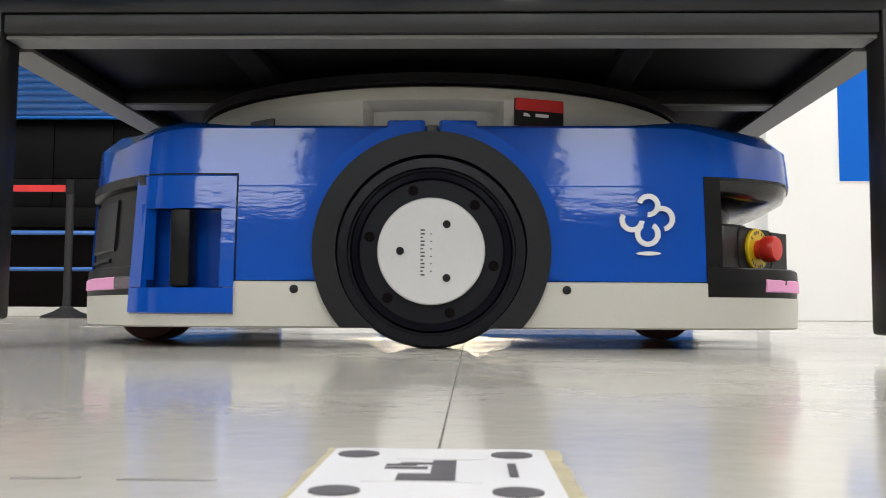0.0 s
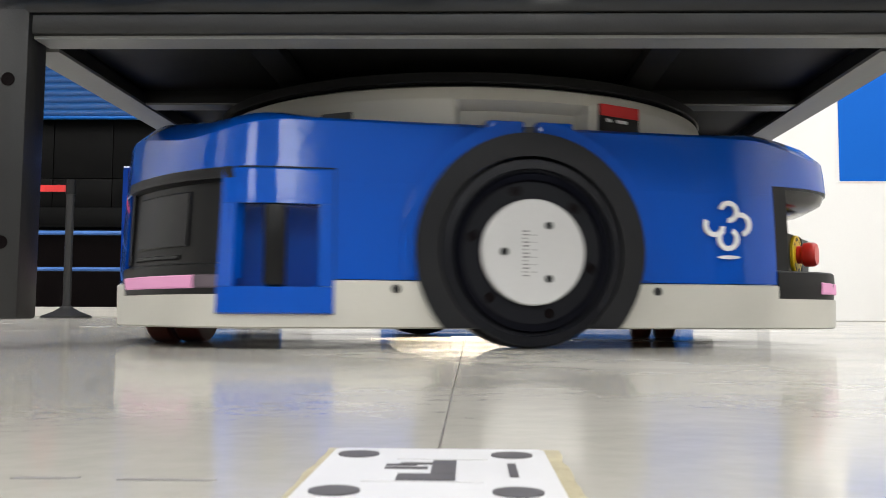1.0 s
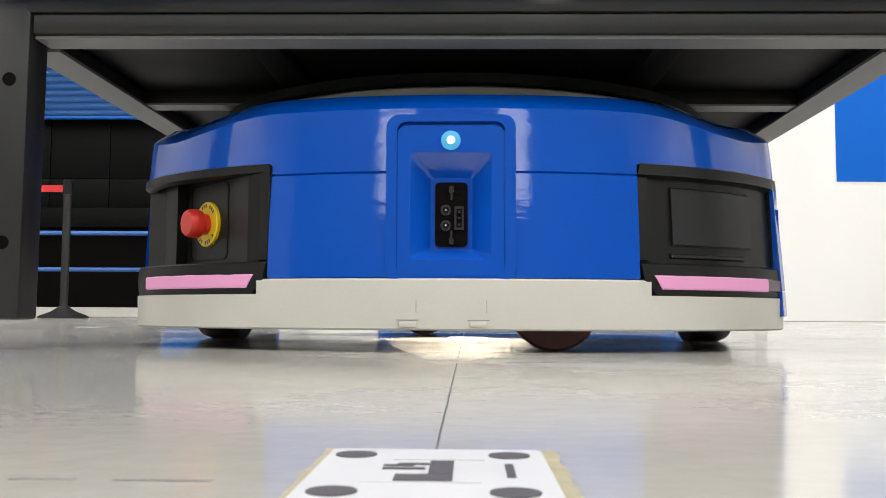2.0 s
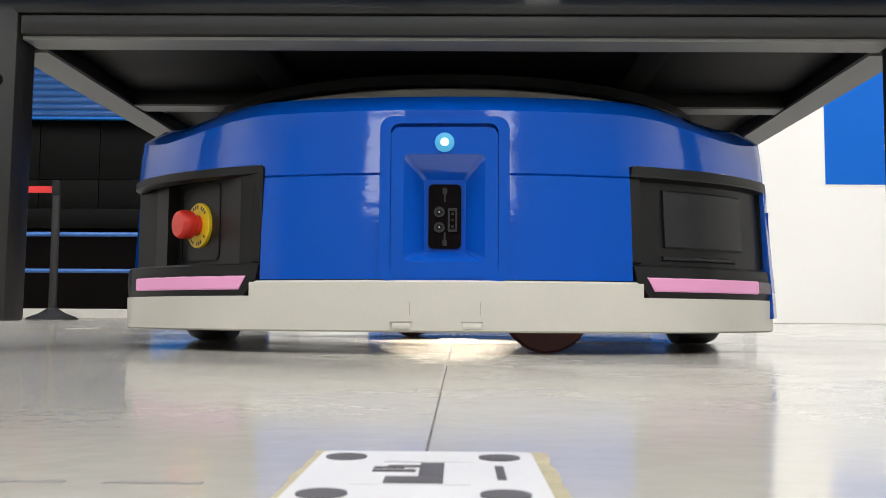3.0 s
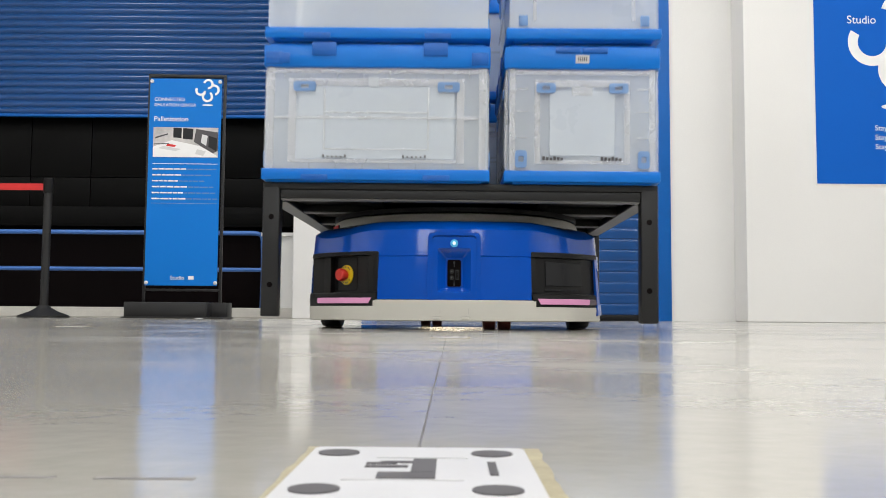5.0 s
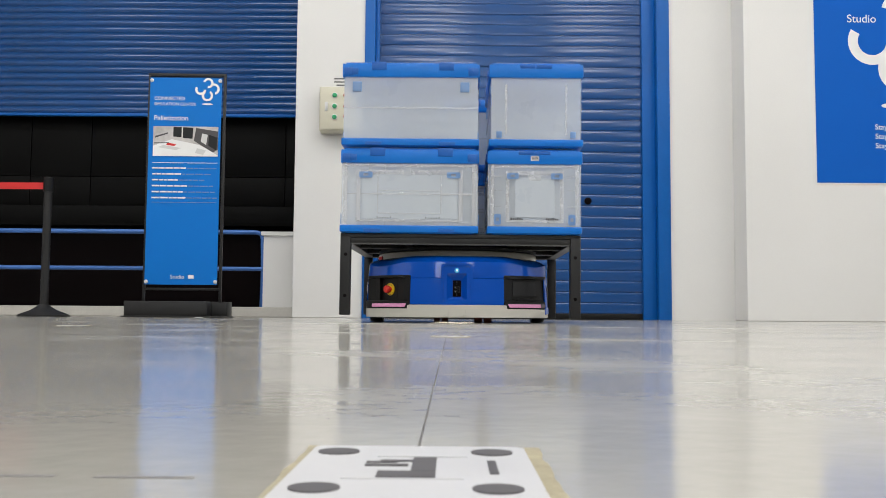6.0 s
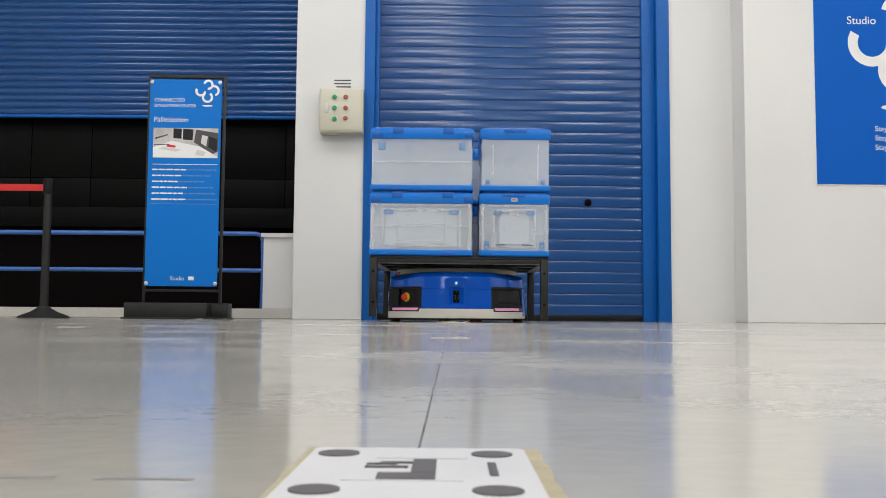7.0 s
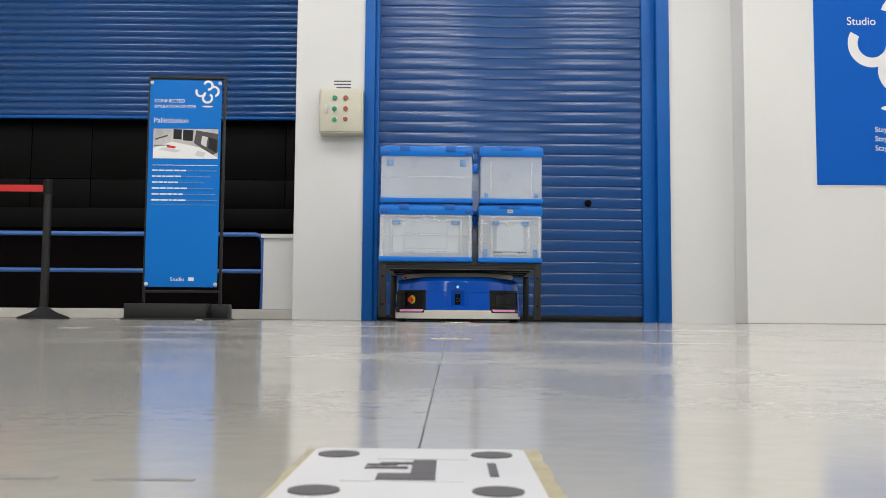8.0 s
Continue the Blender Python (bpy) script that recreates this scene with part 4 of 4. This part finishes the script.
        for y in (-0.349, -0.249):
            part("pocket_wall", put(boxes((0.366, 0.3995, y - 0.003, y + 0.003, 0.066, 0.172))), M_BLUE, h_, "", 30)
        for z in (0.068, 0.169):
            part("pocket_wall", put(boxes((0.366, 0.3995, -0.3455, -0.2525, z - 0.003, z + 0.003))), M_BLUE, h_, "", 30)
        part("pocket_back", put(boxes((0.362, 0.3655, -0.352, -0.246, 0.065, 0.172))), M_BLUE, h_, "", 30)
        part("handle", put(boxes((0.378, 0.411, -0.314, -0.289, 0.0715, 0.1655), bevel=0.005)), M_BLACK, h_, "black grab handle")
        side = g @ Matrix.Translation((0.40, 0, 0.1165)) @ Matrix.Rotation(radians(90), 4, "Z") @ Matrix.Rotation(radians(90), 4, "X")
        part("wheel_arch", prism(arch_ring(0.1135, 0.1415, 0.0925), -0.01, 0.020, side), M_DARK, r, "dark grey wheel arch", 40)
        part("arch_trim", prism(arc(0, 0, 0.149, -13, 85, 0.016, 30), -0.01, 0.0125, side), M_BLUE, body, "", 40)
        part("arch_trim", prism(arc(0, 0, 0.149, 95, 193, 0.016, 30), -0.01, 0.0125, side), M_BLUE, body, "", 40)
        for y in (-1, 1):
            part("arch_block", put(boxes((0.385, 0.4105, min(y * 0.008, y * 0.054), max(y * 0.008, y * 0.054), 0.250, 0.2735), bevel=0.003)), M_BLUE, body, "", 30)
        part("arch_clip", put(boxes((0.385, 0.407, -0.0065, 0.0065, 0.252, 0.268), bevel=0.002)), M_PIN, r, "grey clip over the wheel arch", 30)
        part("wheel_well", prism([(0.114 * math.cos(2 * math.pi * k / 48), 0.114 * math.sin(2 * math.pi * k / 48)) for k in range(48)], -0.03, 0.002, side), M_BLACK, r, "", None)
        wheel = empty_part("drive_wheel", r, g @ Matrix.Translation((0.40, 0, 0.1145)) @ Matrix.Rotation(radians(90), 4, "Z") @ Matrix.Rotation(radians(90), 4, "X"))
        part("tyre", lathe([(0.098, -0.045), (0.1145, -0.040), (0.1145, 0.010), (0.111, 0.019), (0.100, 0.021), (0.099, 0.015)], None, 72), M_TYRE, wheel, "charcoal rubber tyre", 35)
        part("rim", lathe([(0.0985, -0.04), (0.0985, 0.012), (0.094, 0.019), (0.087, 0.0195), (0.084, 0.013), (0.066, 0.012), (0.060, 0.012)], None, 72), M_RIM, wheel, "dark rim", 35)
        for k in range(6):
            ang = radians(47 + 60 * k)
            part("rim_bolt", lathe([(0.0062, 0.010), (0.0062, 0.0135), (0.0056, 0.0140)], Matrix.Translation((0.0755 * math.cos(ang), 0.0755 * math.sin(ang), 0.0015)), 16), M_PIT, wheel, "black rim bolt", 35)
        axle = g @ Matrix.Translation((0.40, 0, 0.1145)) @ Matrix.Rotation(radians(90), 4, "Z") @ Matrix.Rotation(radians(90), 4, "X")
        hub = part("hub_cover", lathe([(0.0635, 0.010), (0.0635, 0.021), (0.062, 0.0225), (0.02, 0.0225)], None, 64), M_ALU, r, "pale metal hub cover", 35)
        hub.matrix_local = axle
        WHEELS.append((wheel, axle, 1 if o == 0 else -1))
        for k in (0, 1, 2):
            ang = radians(180 + 120 * k)
            part("hub_screw", lathe([(0.0047, 0.0), (0.0047, 0.002), (0.0026, 0.002), (0.0026, 0.0005)], Matrix.Translation((0.0365 * math.cos(ang), 0.0365 * math.sin(ang), 0.0222)), 16), M_DARK, hub, "dark hub screw", 35)
        for k in range(13):
            part("hub_print_bar", boxes((-0.0125, -0.0075 - 0.002 * (k % 3 == 1), -0.029 + 0.0044 * k, -0.0272 + 0.0044 * k, 0.0222, 0.0229)), M_PIN, hub, "small dark print", None)
            if k % 2:
                part("hub_print_bar", boxes((-0.001, 0.001, -0.029 + 0.0044 * k, -0.0275 + 0.0044 * k, 0.0222, 0.0228)), M_PIN, hub, "small dark print", None)
        for y in (-0.163, 0.160):
            part("skirt_screw", lathe([(0.0052, 0), (0.0052, 0.0015), (0.0044, 0.002)], g @ pose(0.4125, y, 0.0695, 0, 90, 0), 16), M_DARK, skirt, "dark screw", 35)
        swirl(r, g @ Matrix.Translation((0.4085, 0.256, 0.148)) @ Matrix.Rotation(radians(90), 4, "Z") @ UPRIGHT, 0.073, 0.003)
        # lift table trim on this side
        ring = lambda ang, z: g @ Matrix.Rotation(radians(ang), 4, "Z") @ Matrix.Translation((0.3855, 0, z)) @ Matrix.Rotation(radians(90), 4, "Z") @ UPRIGHT
        st = part("warning_sticker", prism(round_rect(0.066, 0.034, 0.001), -0.004, 0.0022, ring(20, 0.292)), M_BLACK, r, "black and red warning sticker", 30)
        part("sticker_band", prism(round_rect(0.066, 0.015, 0.001), 0.0022, 0.0028, ring(20, 0.3015)), M_BELT, st, "red sticker band", 30)
        part("sticker_print", prism(round_rect(0.018, 0.004, 0.001), 0.0022, 0.0028, ring(20.5, 0.2885)), M_WHITE, st, "white sticker print", 30)
        part("sticker_print", prism([(0.006 * math.cos(k * math.pi / 8), 0.0045 * math.sin(k * math.pi / 8)) for k in range(9)], 0.0022, 0.0028, ring(17.2, 0.2865)), M_WHITE, st, "white sticker sign", 30)
        part("table_slot", prism(round_rect(0.045, 0.010, 0.001), -0.003, 0.001, ring(-36, 0.289)), M_PIN, r, "dark slot", 30)
    # castors and the light beneath
    for x, y in ((0.115, -0.425), (-0.085, 0.375)):
        cs = empty_part("castor", r, Matrix.Translation((x, y, 0.0)))
        part("fork", boxes((-0.008, 0.008, -0.025, 0.025, 0.06, 0.10), bevel=0.002), M_DARK, cs)
        for s in (-1, 1):
            part("castor_wheel", lathe([(0.012, -0.016), (0.047, -0.017), (0.050, -0.014), (0.050, 0.014), (0.047, 0.017), (0.012, 0.016)], Matrix.Translation((0.0205 * s, 0, 0.050)) @ Matrix.Rotation(radians(90), 4, "Y"), 40), M_CASTER, cs, "dull red castor wheel")
        CASTORS.append((cs, x, y))
    part("floor_light", lathe([(0.122, 0.036), (0.122, 0.040)], None, 40), M_UNDER, r, "bright warm-white light under the robot", None)
    return r


def empty_part(name, parent, m):
    ob = new(name)
    ob.empty_display_size = 0.03
    ob.parent = parent
    ob.matrix_local = m
    return ob


# ---- the rack stand, 1.03 m square, and its crates ----
def rack_stand():
    p = empty("rack_stand", "black steel rack stand with four legs carrying crates", "rack stand")
    a, t, z0, z1 = 0.520, 0.045, 0.0, 0.352
    for sx in (-1, 1):
        for sy in (-1, 1):
            leg = part("leg", boxes((sx * (a - t / 2) - t / 2, sx * (a - t / 2) + t / 2, sy * (a - t / 2) - t / 2, sy * (a - t / 2) + t / 2, z0 - 0.007 * (sx > 0), z1), bevel=0.005), M_STEEL, p)
            for z in (0.083, 0.262):
                part("bolt_hole", lathe([(0.0075, -0.001), (0.0075, 0.0008)], pose(sx * (a - 0.024), sy * a, z - 0.005 * (sx > 0), 90 * (1 if sy < 0 else -1)), 16), M_PIT, leg, "dark bolt hole", None)
    for s in (-1, 1):
        part("beam", boxes((-a + t + 0.001, a - t - 0.001, s * (a - 0.024) - 0.022, s * (a - 0.024) + 0.022, 0.3130, 0.3355), bevel=0.003), M_STEEL, p)
        part("beam", boxes((s * (a - 0.024) - 0.022, s * (a - 0.024) + 0.022, -a + t + 0.001, a - t - 0.001, 0.3130, 0.3355), bevel=0.004), M_STEEL, p)
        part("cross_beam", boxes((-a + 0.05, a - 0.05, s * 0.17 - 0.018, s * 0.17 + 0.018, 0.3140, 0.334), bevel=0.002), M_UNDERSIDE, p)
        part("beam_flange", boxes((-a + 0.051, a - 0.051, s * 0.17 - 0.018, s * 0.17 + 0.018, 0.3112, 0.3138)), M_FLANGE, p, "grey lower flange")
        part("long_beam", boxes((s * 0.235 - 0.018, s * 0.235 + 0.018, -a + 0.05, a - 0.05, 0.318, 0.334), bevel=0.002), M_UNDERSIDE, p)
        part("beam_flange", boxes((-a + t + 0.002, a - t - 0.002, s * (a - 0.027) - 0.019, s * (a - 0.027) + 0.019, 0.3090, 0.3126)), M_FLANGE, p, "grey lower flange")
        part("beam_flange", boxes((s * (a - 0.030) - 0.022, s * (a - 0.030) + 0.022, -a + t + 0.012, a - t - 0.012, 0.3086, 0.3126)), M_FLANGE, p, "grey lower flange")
    part("deck", boxes((-a, a, -a, a, 0.336, 0.3545), bevel=0.004), M_STEEL, p, "black steel deck")
    # thin sheet that makes the underside blacker than the deck
    part("deck_underside", boxes((-a + 0.05, a - 0.05, -a + 0.05, a - 0.05, 0.3345, 0.3357)), M_UNDERSIDE, p, "deck underside, blacker than the deck")
    return p


DECK = 0.3545
CL, CW, CH = 0.600, 0.408, 0.377


def crate(kind):
    """A folding crate: blue base and lid, frosted walls. kind: door (with a hinged flap) or plain."""
    c = empty("folding_crate", "frosted folding crate with hinged flap, blue base and lid" if kind == "door" else "plain frosted folding crate with blue base and lid", "storage crate", "crates on the rack stand")
    l, w = CL / 2, CW / 2
    zb, zl = 0.034, CH - 0.072
    base = part("base", boxes((-l, l, -w, w, 0.004, zb), (-l + 0.02, l - 0.02, -w + 0.02, w - 0.02, 0, 0.006), bevel=0.004), M_CRATE, c, "blue crate base")
    for s in (-1, 1):
        for x in (-0.16, 0.16):
            part("base_notch", boxes((x - 0.035, x + 0.035, s * (w + 0.0004) - 0.002, s * (w + 0.0004) + 0.002, 0.003, 0.018), bevel=0.001), M_CLIP, base, "")
    i = 0.008
    part("side_wall", boxes((-l + i, l - i, -w + i, -w + i + 0.003, zb, zl)), M_CLEAR, c, "", None)
    part("side_wall", boxes((-l + i, l - i, w - i - 0.003, w - i, zb, zl)), M_CLEAR, c, "", None)
    part("end_wall", boxes((-l + i, -l + i + 0.003, -w + i + 0.004, w - i - 0.004, zb, zl)), M_CLEAR, c, "", None)
    part("end_wall", boxes((l - i - 0.003, l - i, -w + i + 0.004, w - i - 0.004, zb, zl)), M_CLEAR, c, "", None)
    lid = part("lid", boxes((-l, l, -w, w, zl, zl + 0.058), (-l + 0.012, l - 0.012, -w + 0.012, w - 0.012, zl + 0.058, zl + 0.066), bevel=0.004), M_CRATE, c, "blue crate lid")
    part("lid_top", boxes((-l + 0.03, l - 0.03, -w + 0.03, w - 0.03, zl + 0.064, CH)), M_RIB, lid, "frosted lid flap")
    for s in (-1, 1):
        for x in (-0.14, 0.155):
            part("lid_clip", boxes((x - 0.032, x + 0.032, s * (w - 0.004) - 0.008, s * (w - 0.004) + 0.008, zl + 0.030, zl + 0.066), bevel=0.002), M_CLIP, lid, "darker blue clip")
            part("lid_tab", boxes((s * (l - 0.004) - 0.008, s * (l - 0.004) + 0.008, x * 0.24 - 0.033, x * 0.24 + 0.033, zl + 0.041, zl + 0.056), bevel=0.002), M_CLIP, lid, "darker blue tab")
            part("lock_pit", boxes((x * 1.75 - 0.014, x * 1.75 + 0.014, s * w - 0.0034, s * w + 0.0034, zl + 0.010, zl + 0.036), bevel=0.001), M_CLIP, lid, "darker blue lock pit")
        for x in (-l + 0.028, l - 0.028):
            part("lid_corner", boxes((x - 0.022, x + 0.022, s * w - 0.003, s * w + 0.003, zl + 0.006, zl + 0.040), bevel=0.002), M_CLIP, lid, "darker blue corner lock")
    zm = (zb + zl) / 2
    for s in (-1, 1):
        y0, y1 = sorted((s * (w - i), s * (w - i + 0.005)))
        x0, x1 = sorted((s * (l - i), s * (l - i + 0.005)))
        if kind == "plain":
            part("fold_line", boxes((-l + 0.01, l - 0.01, y0, y1, zm - 0.004, zm + 0.003), bevel=0.001), M_RIB, c, "frosted fold seam")
            for x in (-0.235, 0.235):
                part("side_latch", boxes((x - 0.020, x + 0.020, y0 - 0.006 * (s > 0), y1 + 0.006 * (s < 0), zl - 0.065, zl - 0.02), bevel=0.003), M_LATCH, c, "pale blue latch")
            for y in (-0.13, 0.13):
                part("end_rib", boxes((x0, x1, y - 0.005, y + 0.005, zb + 0.02, zl - 0.03), bevel=0.002), M_RIB, c, "frosted rib")
                part("end_latch", boxes((x0, x1, y - 0.012 + 0.03 * (y > 0) - 0.03 * (y < 0), y + 0.012 + 0.03 * (y > 0) - 0.03 * (y < 0), zb + 0.006, zb + 0.035), bevel=0.002), M_LATCH, c, "pale blue latch")
        else:
            for lo, hi in ((-l + 0.012, -l + 0.03), (l - 0.03, l - 0.012)):
                part("corner_rib", boxes((lo, hi, y0, y1, zb, zl), bevel=0.001), M_RIB, c, "frosted rib")
            part("fold_line", boxes((-l + 0.01, l - 0.01, y0, y1, zm - 0.002, zm + 0.004), bevel=0.001), M_RIB, c, "frosted fold seam")
            part("top_rib", boxes((-l + 0.01, l - 0.01, y0, y1, zl - 0.016, zl - 0.006), bevel=0.001), M_RIB, c, "frosted rib")
            for n in range(8):
                x = -0.245 + 0.07 * n
                part("comb_rib", boxes((x - 0.0012, x + 0.0012, y0, y1, zl - 0.030, zl - 0.002)), M_RIB, c, "thin frosted rib", None)
                if 0 < n < 7:
                    part("comb_rib", boxes((x - 0.0012, x + 0.0012, y0, y1, zb + 0.001, zb + 0.015)), M_RIB, c, "thin frosted rib", None)
            for x in (-0.135, -0.03, 0.06, 0.155, 0.245):
                part("seam_knuckle", boxes((x - 0.019, x + 0.019, y0 - 0.001, y1 + 0.001, zm - 0.004, zm + 0.006), bevel=0.001), M_RIB, c, "frosted hinge knuckle", None)
            part("flap_notch", boxes((-0.022, 0.004, y0 - 0.0006, y1 + 0.0006, zl - 0.053, zl - 0.026), bevel=0.001), M_CLEAR, c, "", None)
            flap = part("side_flap", boxes((-0.205, 0.205, y0 + 0.001, y1 - 0.001, zb + 0.028, zl - 0.052)), M_CLEAR, c, "frosted hinged flap", None)
            for u0, u1, v0, v1 in ((-0.232, -0.212, zb + 0.016, zl - 0.03), (0.212, 0.232, zb + 0.016, zl - 0.03), (-0.212, 0.212, zl - 0.05, zl - 0.03), (-0.212, 0.212, zb + 0.016, zb + 0.026),
                                   (-0.134, 0.134, zm + 0.012, zm + 0.018), (-0.14, -0.134, zb + 0.05, zl - 0.055), (0.134, 0.14, zb + 0.05, zl - 0.055), (-0.134, 0.134, zb + 0.05, zb + 0.055)):
                part("flap_rib", boxes((u0, u1, y0, y1, v0, v1), bevel=0.001), M_RIB, flap)
            for x in (-0.19, 0.19):
                part("flap_latch", frame_prism(round_rect(0.058, 0.026, 0.006), round_rect(0.022, 0.011, 0.003), 0, 0.005, Matrix.Rotation(radians(0 if s < 0 else 180), 4, "Z") @ Matrix.Translation((x, -w + i - 0.004, zl - 0.052)) @ UPRIGHT), M_LATCH, flap, "pale blue latch")
            for x in (-0.11, 0.10):
                for k in range(6):
                    part("print_bar", boxes((x - 0.03 + 0.0115 * k, x - 0.0255 + 0.0115 * k, y0 - 0.0008, y1 + 0.0008, zb + 0.030 + 0.001 * (k % 2), zb + 0.0345 + 0.003 * (k in (0, 5)))), M_PRINT, flap, "dark moulded mark", None)
            end = part("end_flap", boxes((x0 + 0.001, x1 - 0.001, -0.085, 0.085, zb + 0.04, zl - 0.06), bevel=0.001), M_CLEAR, c, "frosted hinged flap", None)
            for u0, u1, v0, v1 in ((-0.125, -0.110, zb + 0.018, zl - 0.03), (0.110, 0.125, zb + 0.018, zl - 0.03), (-0.110, 0.110, zl - 0.048, zl - 0.03), (-0.110, 0.110, zb + 0.018, zb + 0.028),
                                   (-0.19, -0.175, zb, zl), (0.175, 0.19, zb, zl), (-0.174, 0.174, zl - 0.016, zl - 0.006)):
                part("flap_rib", boxes((x0, x1, u0, u1, v0, v1), bevel=0.001), M_RIB, end)
            for y in (-0.095, 0.095):
                part("flap_latch", frame_prism(round_rect(0.050, 0.026, 0.006), round_rect(0.020, 0.011, 0.003), 0, 0.005, Matrix.Rotation(radians(-90 if s < 0 else 90), 4, "Z") @ Matrix.Translation((y, -l + i - 0.004, zl - 0.052)) @ UPRIGHT), M_LATCH, end, "pale blue latch")
                for k in range(6):
                    part("print_bar", boxes((x0 - 0.0008, x1 + 0.0008, y * 0.8 - 0.026 + 0.0095 * k, y * 0.8 - 0.020 + 0.0095 * k, zb + 0.028, zb + 0.034 + 0.002 * (k % 3))), M_PRINT, end, "dark moulded mark", None)
            for y in (-0.16, 0.16):
                part("end_latch", frame_prism(round_rect(0.030, 0.046, 0.007), round_rect(0.014, 0.016, 0.004), 0, 0.005, Matrix.Rotation(radians(-90 if s < 0 else 90), 4, "Z") @ Matrix.Translation((y, -l + i - 0.004, zb + 0.030)) @ UPRIGHT), M_LATCH, end, "pale blue latch")
                for z in (zm - 0.05, zm + 0.02, zm + 0.08):
                    part("comb_rib", boxes((x0, x1, y - 0.018, y + 0.018, z, z + 0.003)), M_RIB, end, "thin frosted rib", None)
            tag = part("paper_label", boxes((s * l - 0.0012, s * l + 0.0012, -0.018, 0.018, zl + 0.014, zl + 0.036)), M_LABEL, lid, "small white paper label", None)
            for k in range(5):
                part("print_bar", boxes((s * l - 0.0018, s * l + 0.0018, -0.012 + 0.0052 * k, -0.0095 + 0.0052 * k, zl + 0.020, zl + 0.031)), M_PIN, tag, "grey print", None)
            part("flap_catch", boxes((x0, x1, -0.028, 0.028, zl - 0.072, zl - 0.048), bevel=0.003), M_RIB, end, "frosted catch")
    return c


ROBOT = robot()
RACK = rack_stand()
first_door, first_plain = crate("door"), crate("plain")
# four to a layer, laid like a pinwheel: place on the deck and quarter turn
PLACES = [(-0.2225, -0.336, 0), (0.3185, -0.240, 90), (0.2225, 0.336, 180), (-0.3185, 0.240, 270)]
CRATES = []
for k, (cx, cy, turn) in enumerate(PLACES):
    for layer, model in enumerate((first_door, first_plain)):
        slip = [0.0, 0.004, -0.003, 0.002][k] if layer else 0.0
        here = pose(cx + slip, cy - slip, DECK + layer * (CH + 0.002), 0, 0, turn)
        CRATES.append((model if k == 0 else copy_thing(model, here), here))


# ---- what moves ----
LIFT = 0.030
# seconds, x and distance of the robot's middle
DRIVE = [(0.0, -0.037, 1.482), (0.15, -0.024, 1.482), (0.3, -0.009, 1.482), (0.5, -0.006, 1.482), (1.0, -0.006, 1.482), (1.3, -0.002, 1.482), (1.5, 0.004, 1.482), (1.7, 0.004, 1.482), (2.4, 0.002, 1.482), (2.9, 0.002, 1.482),
         (3.1, 0.002, 1.484), (3.3, 0.000, 1.502), (3.5, -0.002, 1.548), (3.75, 0.003, 1.653), (4.0, 0.008, 1.805), (4.25, 0.016, 2.02), (4.5, 0.024, 2.279), (4.7, 0.029, 2.513),
         (5.25, 0.046, 3.26), (5.8, 0.063, 4.10), (6.0, 0.068, 4.425), (6.25, 0.074, 4.82), (6.5, 0.079, 5.185), (6.75, 0.083, 5.50), (7.0, 0.085, 5.77), (7.25, 0.088, 5.98), (7.5, 0.092, 6.14), (7.75, 0.097, 6.25), (8.0, 0.102, 6.315)]
TURNS = [(0.0, -90), (0.5, -90), (0.7, -89.5), (0.8, -87.5), (0.9, -84.5), (1.0, -77.6), (1.15, -65), (1.3, -50.5), (1.4, -39.5), (1.5, -29), (1.6, -19.5), (1.7, -11.5), (1.85, -4), (2.05, -1.3), (2.4, -1.0), (2.9, -1.0)]


# how far the rack stand sits to the side of the robot's middle
OFFSET = [(0.0, 0.012), (1.2, 0.012), (1.5, 0.010), (2.0, 0.008), (2.4, 0.0065), (3.1, 0.0065), (3.5, 0.012), (8.0, 0.012)]
# how the castors swivel under the robot
SWIVEL = [(0.0, 0), (0.7, 0), (0.85, 40), (1.0, 72), (1.2, 88), (2.9, 90), (3.1, 82), (3.3, 30), (3.45, 4), (3.6, 0), (8.0, 0)]


def between(rows, t):
    for (a, *u), (b, *v) in zip(rows, rows[1:]):
        if a <= t <= b:
            f = (t - a) / (b - a)
            return [p + (q - p) * f for p, q in zip(u, v)]
    return list(rows[-1][1:])


def motions():
    times = sorted({r[0] for r in DRIVE} | {r[0] for r in TURNS})
    walk(ROBOT, [(t, pose(*between(DRIVE, t), 0, 0, 0, between(TURNS, t)[0])) for t in times])
    stand = [(t, pose(x + between(OFFSET, t)[0], d - 0.008, LIFT, 0, 0.3, -1.0)) for t, x, d in DRIVE]
    walk(RACK, stand)
    # the drive wheels roll as far as their side of the robot goes
    ticks = [0.1 * k for k in range(81)]
    for ob, axle, side in WHEELS:
        rolled, rows = 0.0, []
        for a, b in zip(ticks[:1] + ticks, ticks):
            (x0, d0), (x1, d1) = between(DRIVE, a), between(DRIVE, b)
            w0, w1 = radians(between(TURNS, a)[0]), radians(between(TURNS, b)[0])
            w = (w0 + w1) / 2
            rolled += -(x1 - x0) * math.sin(w) + (d1 - d0) * math.cos(w) + 0.42 * side * (w1 - w0)
            rows.append((b, axle @ Matrix.Rotation(-side * rolled / 0.1145, 4, "Z")))
        walk(ob, rows)
    for ob, x, y in CASTORS:
        walk(ob, [(t, pose(x, y, 0, 0, 0, a)) for t, a in SWIVEL])
    for ob, here in CRATES:
        walk(ob, [(t, m @ here) for t, m in stand])


motions()
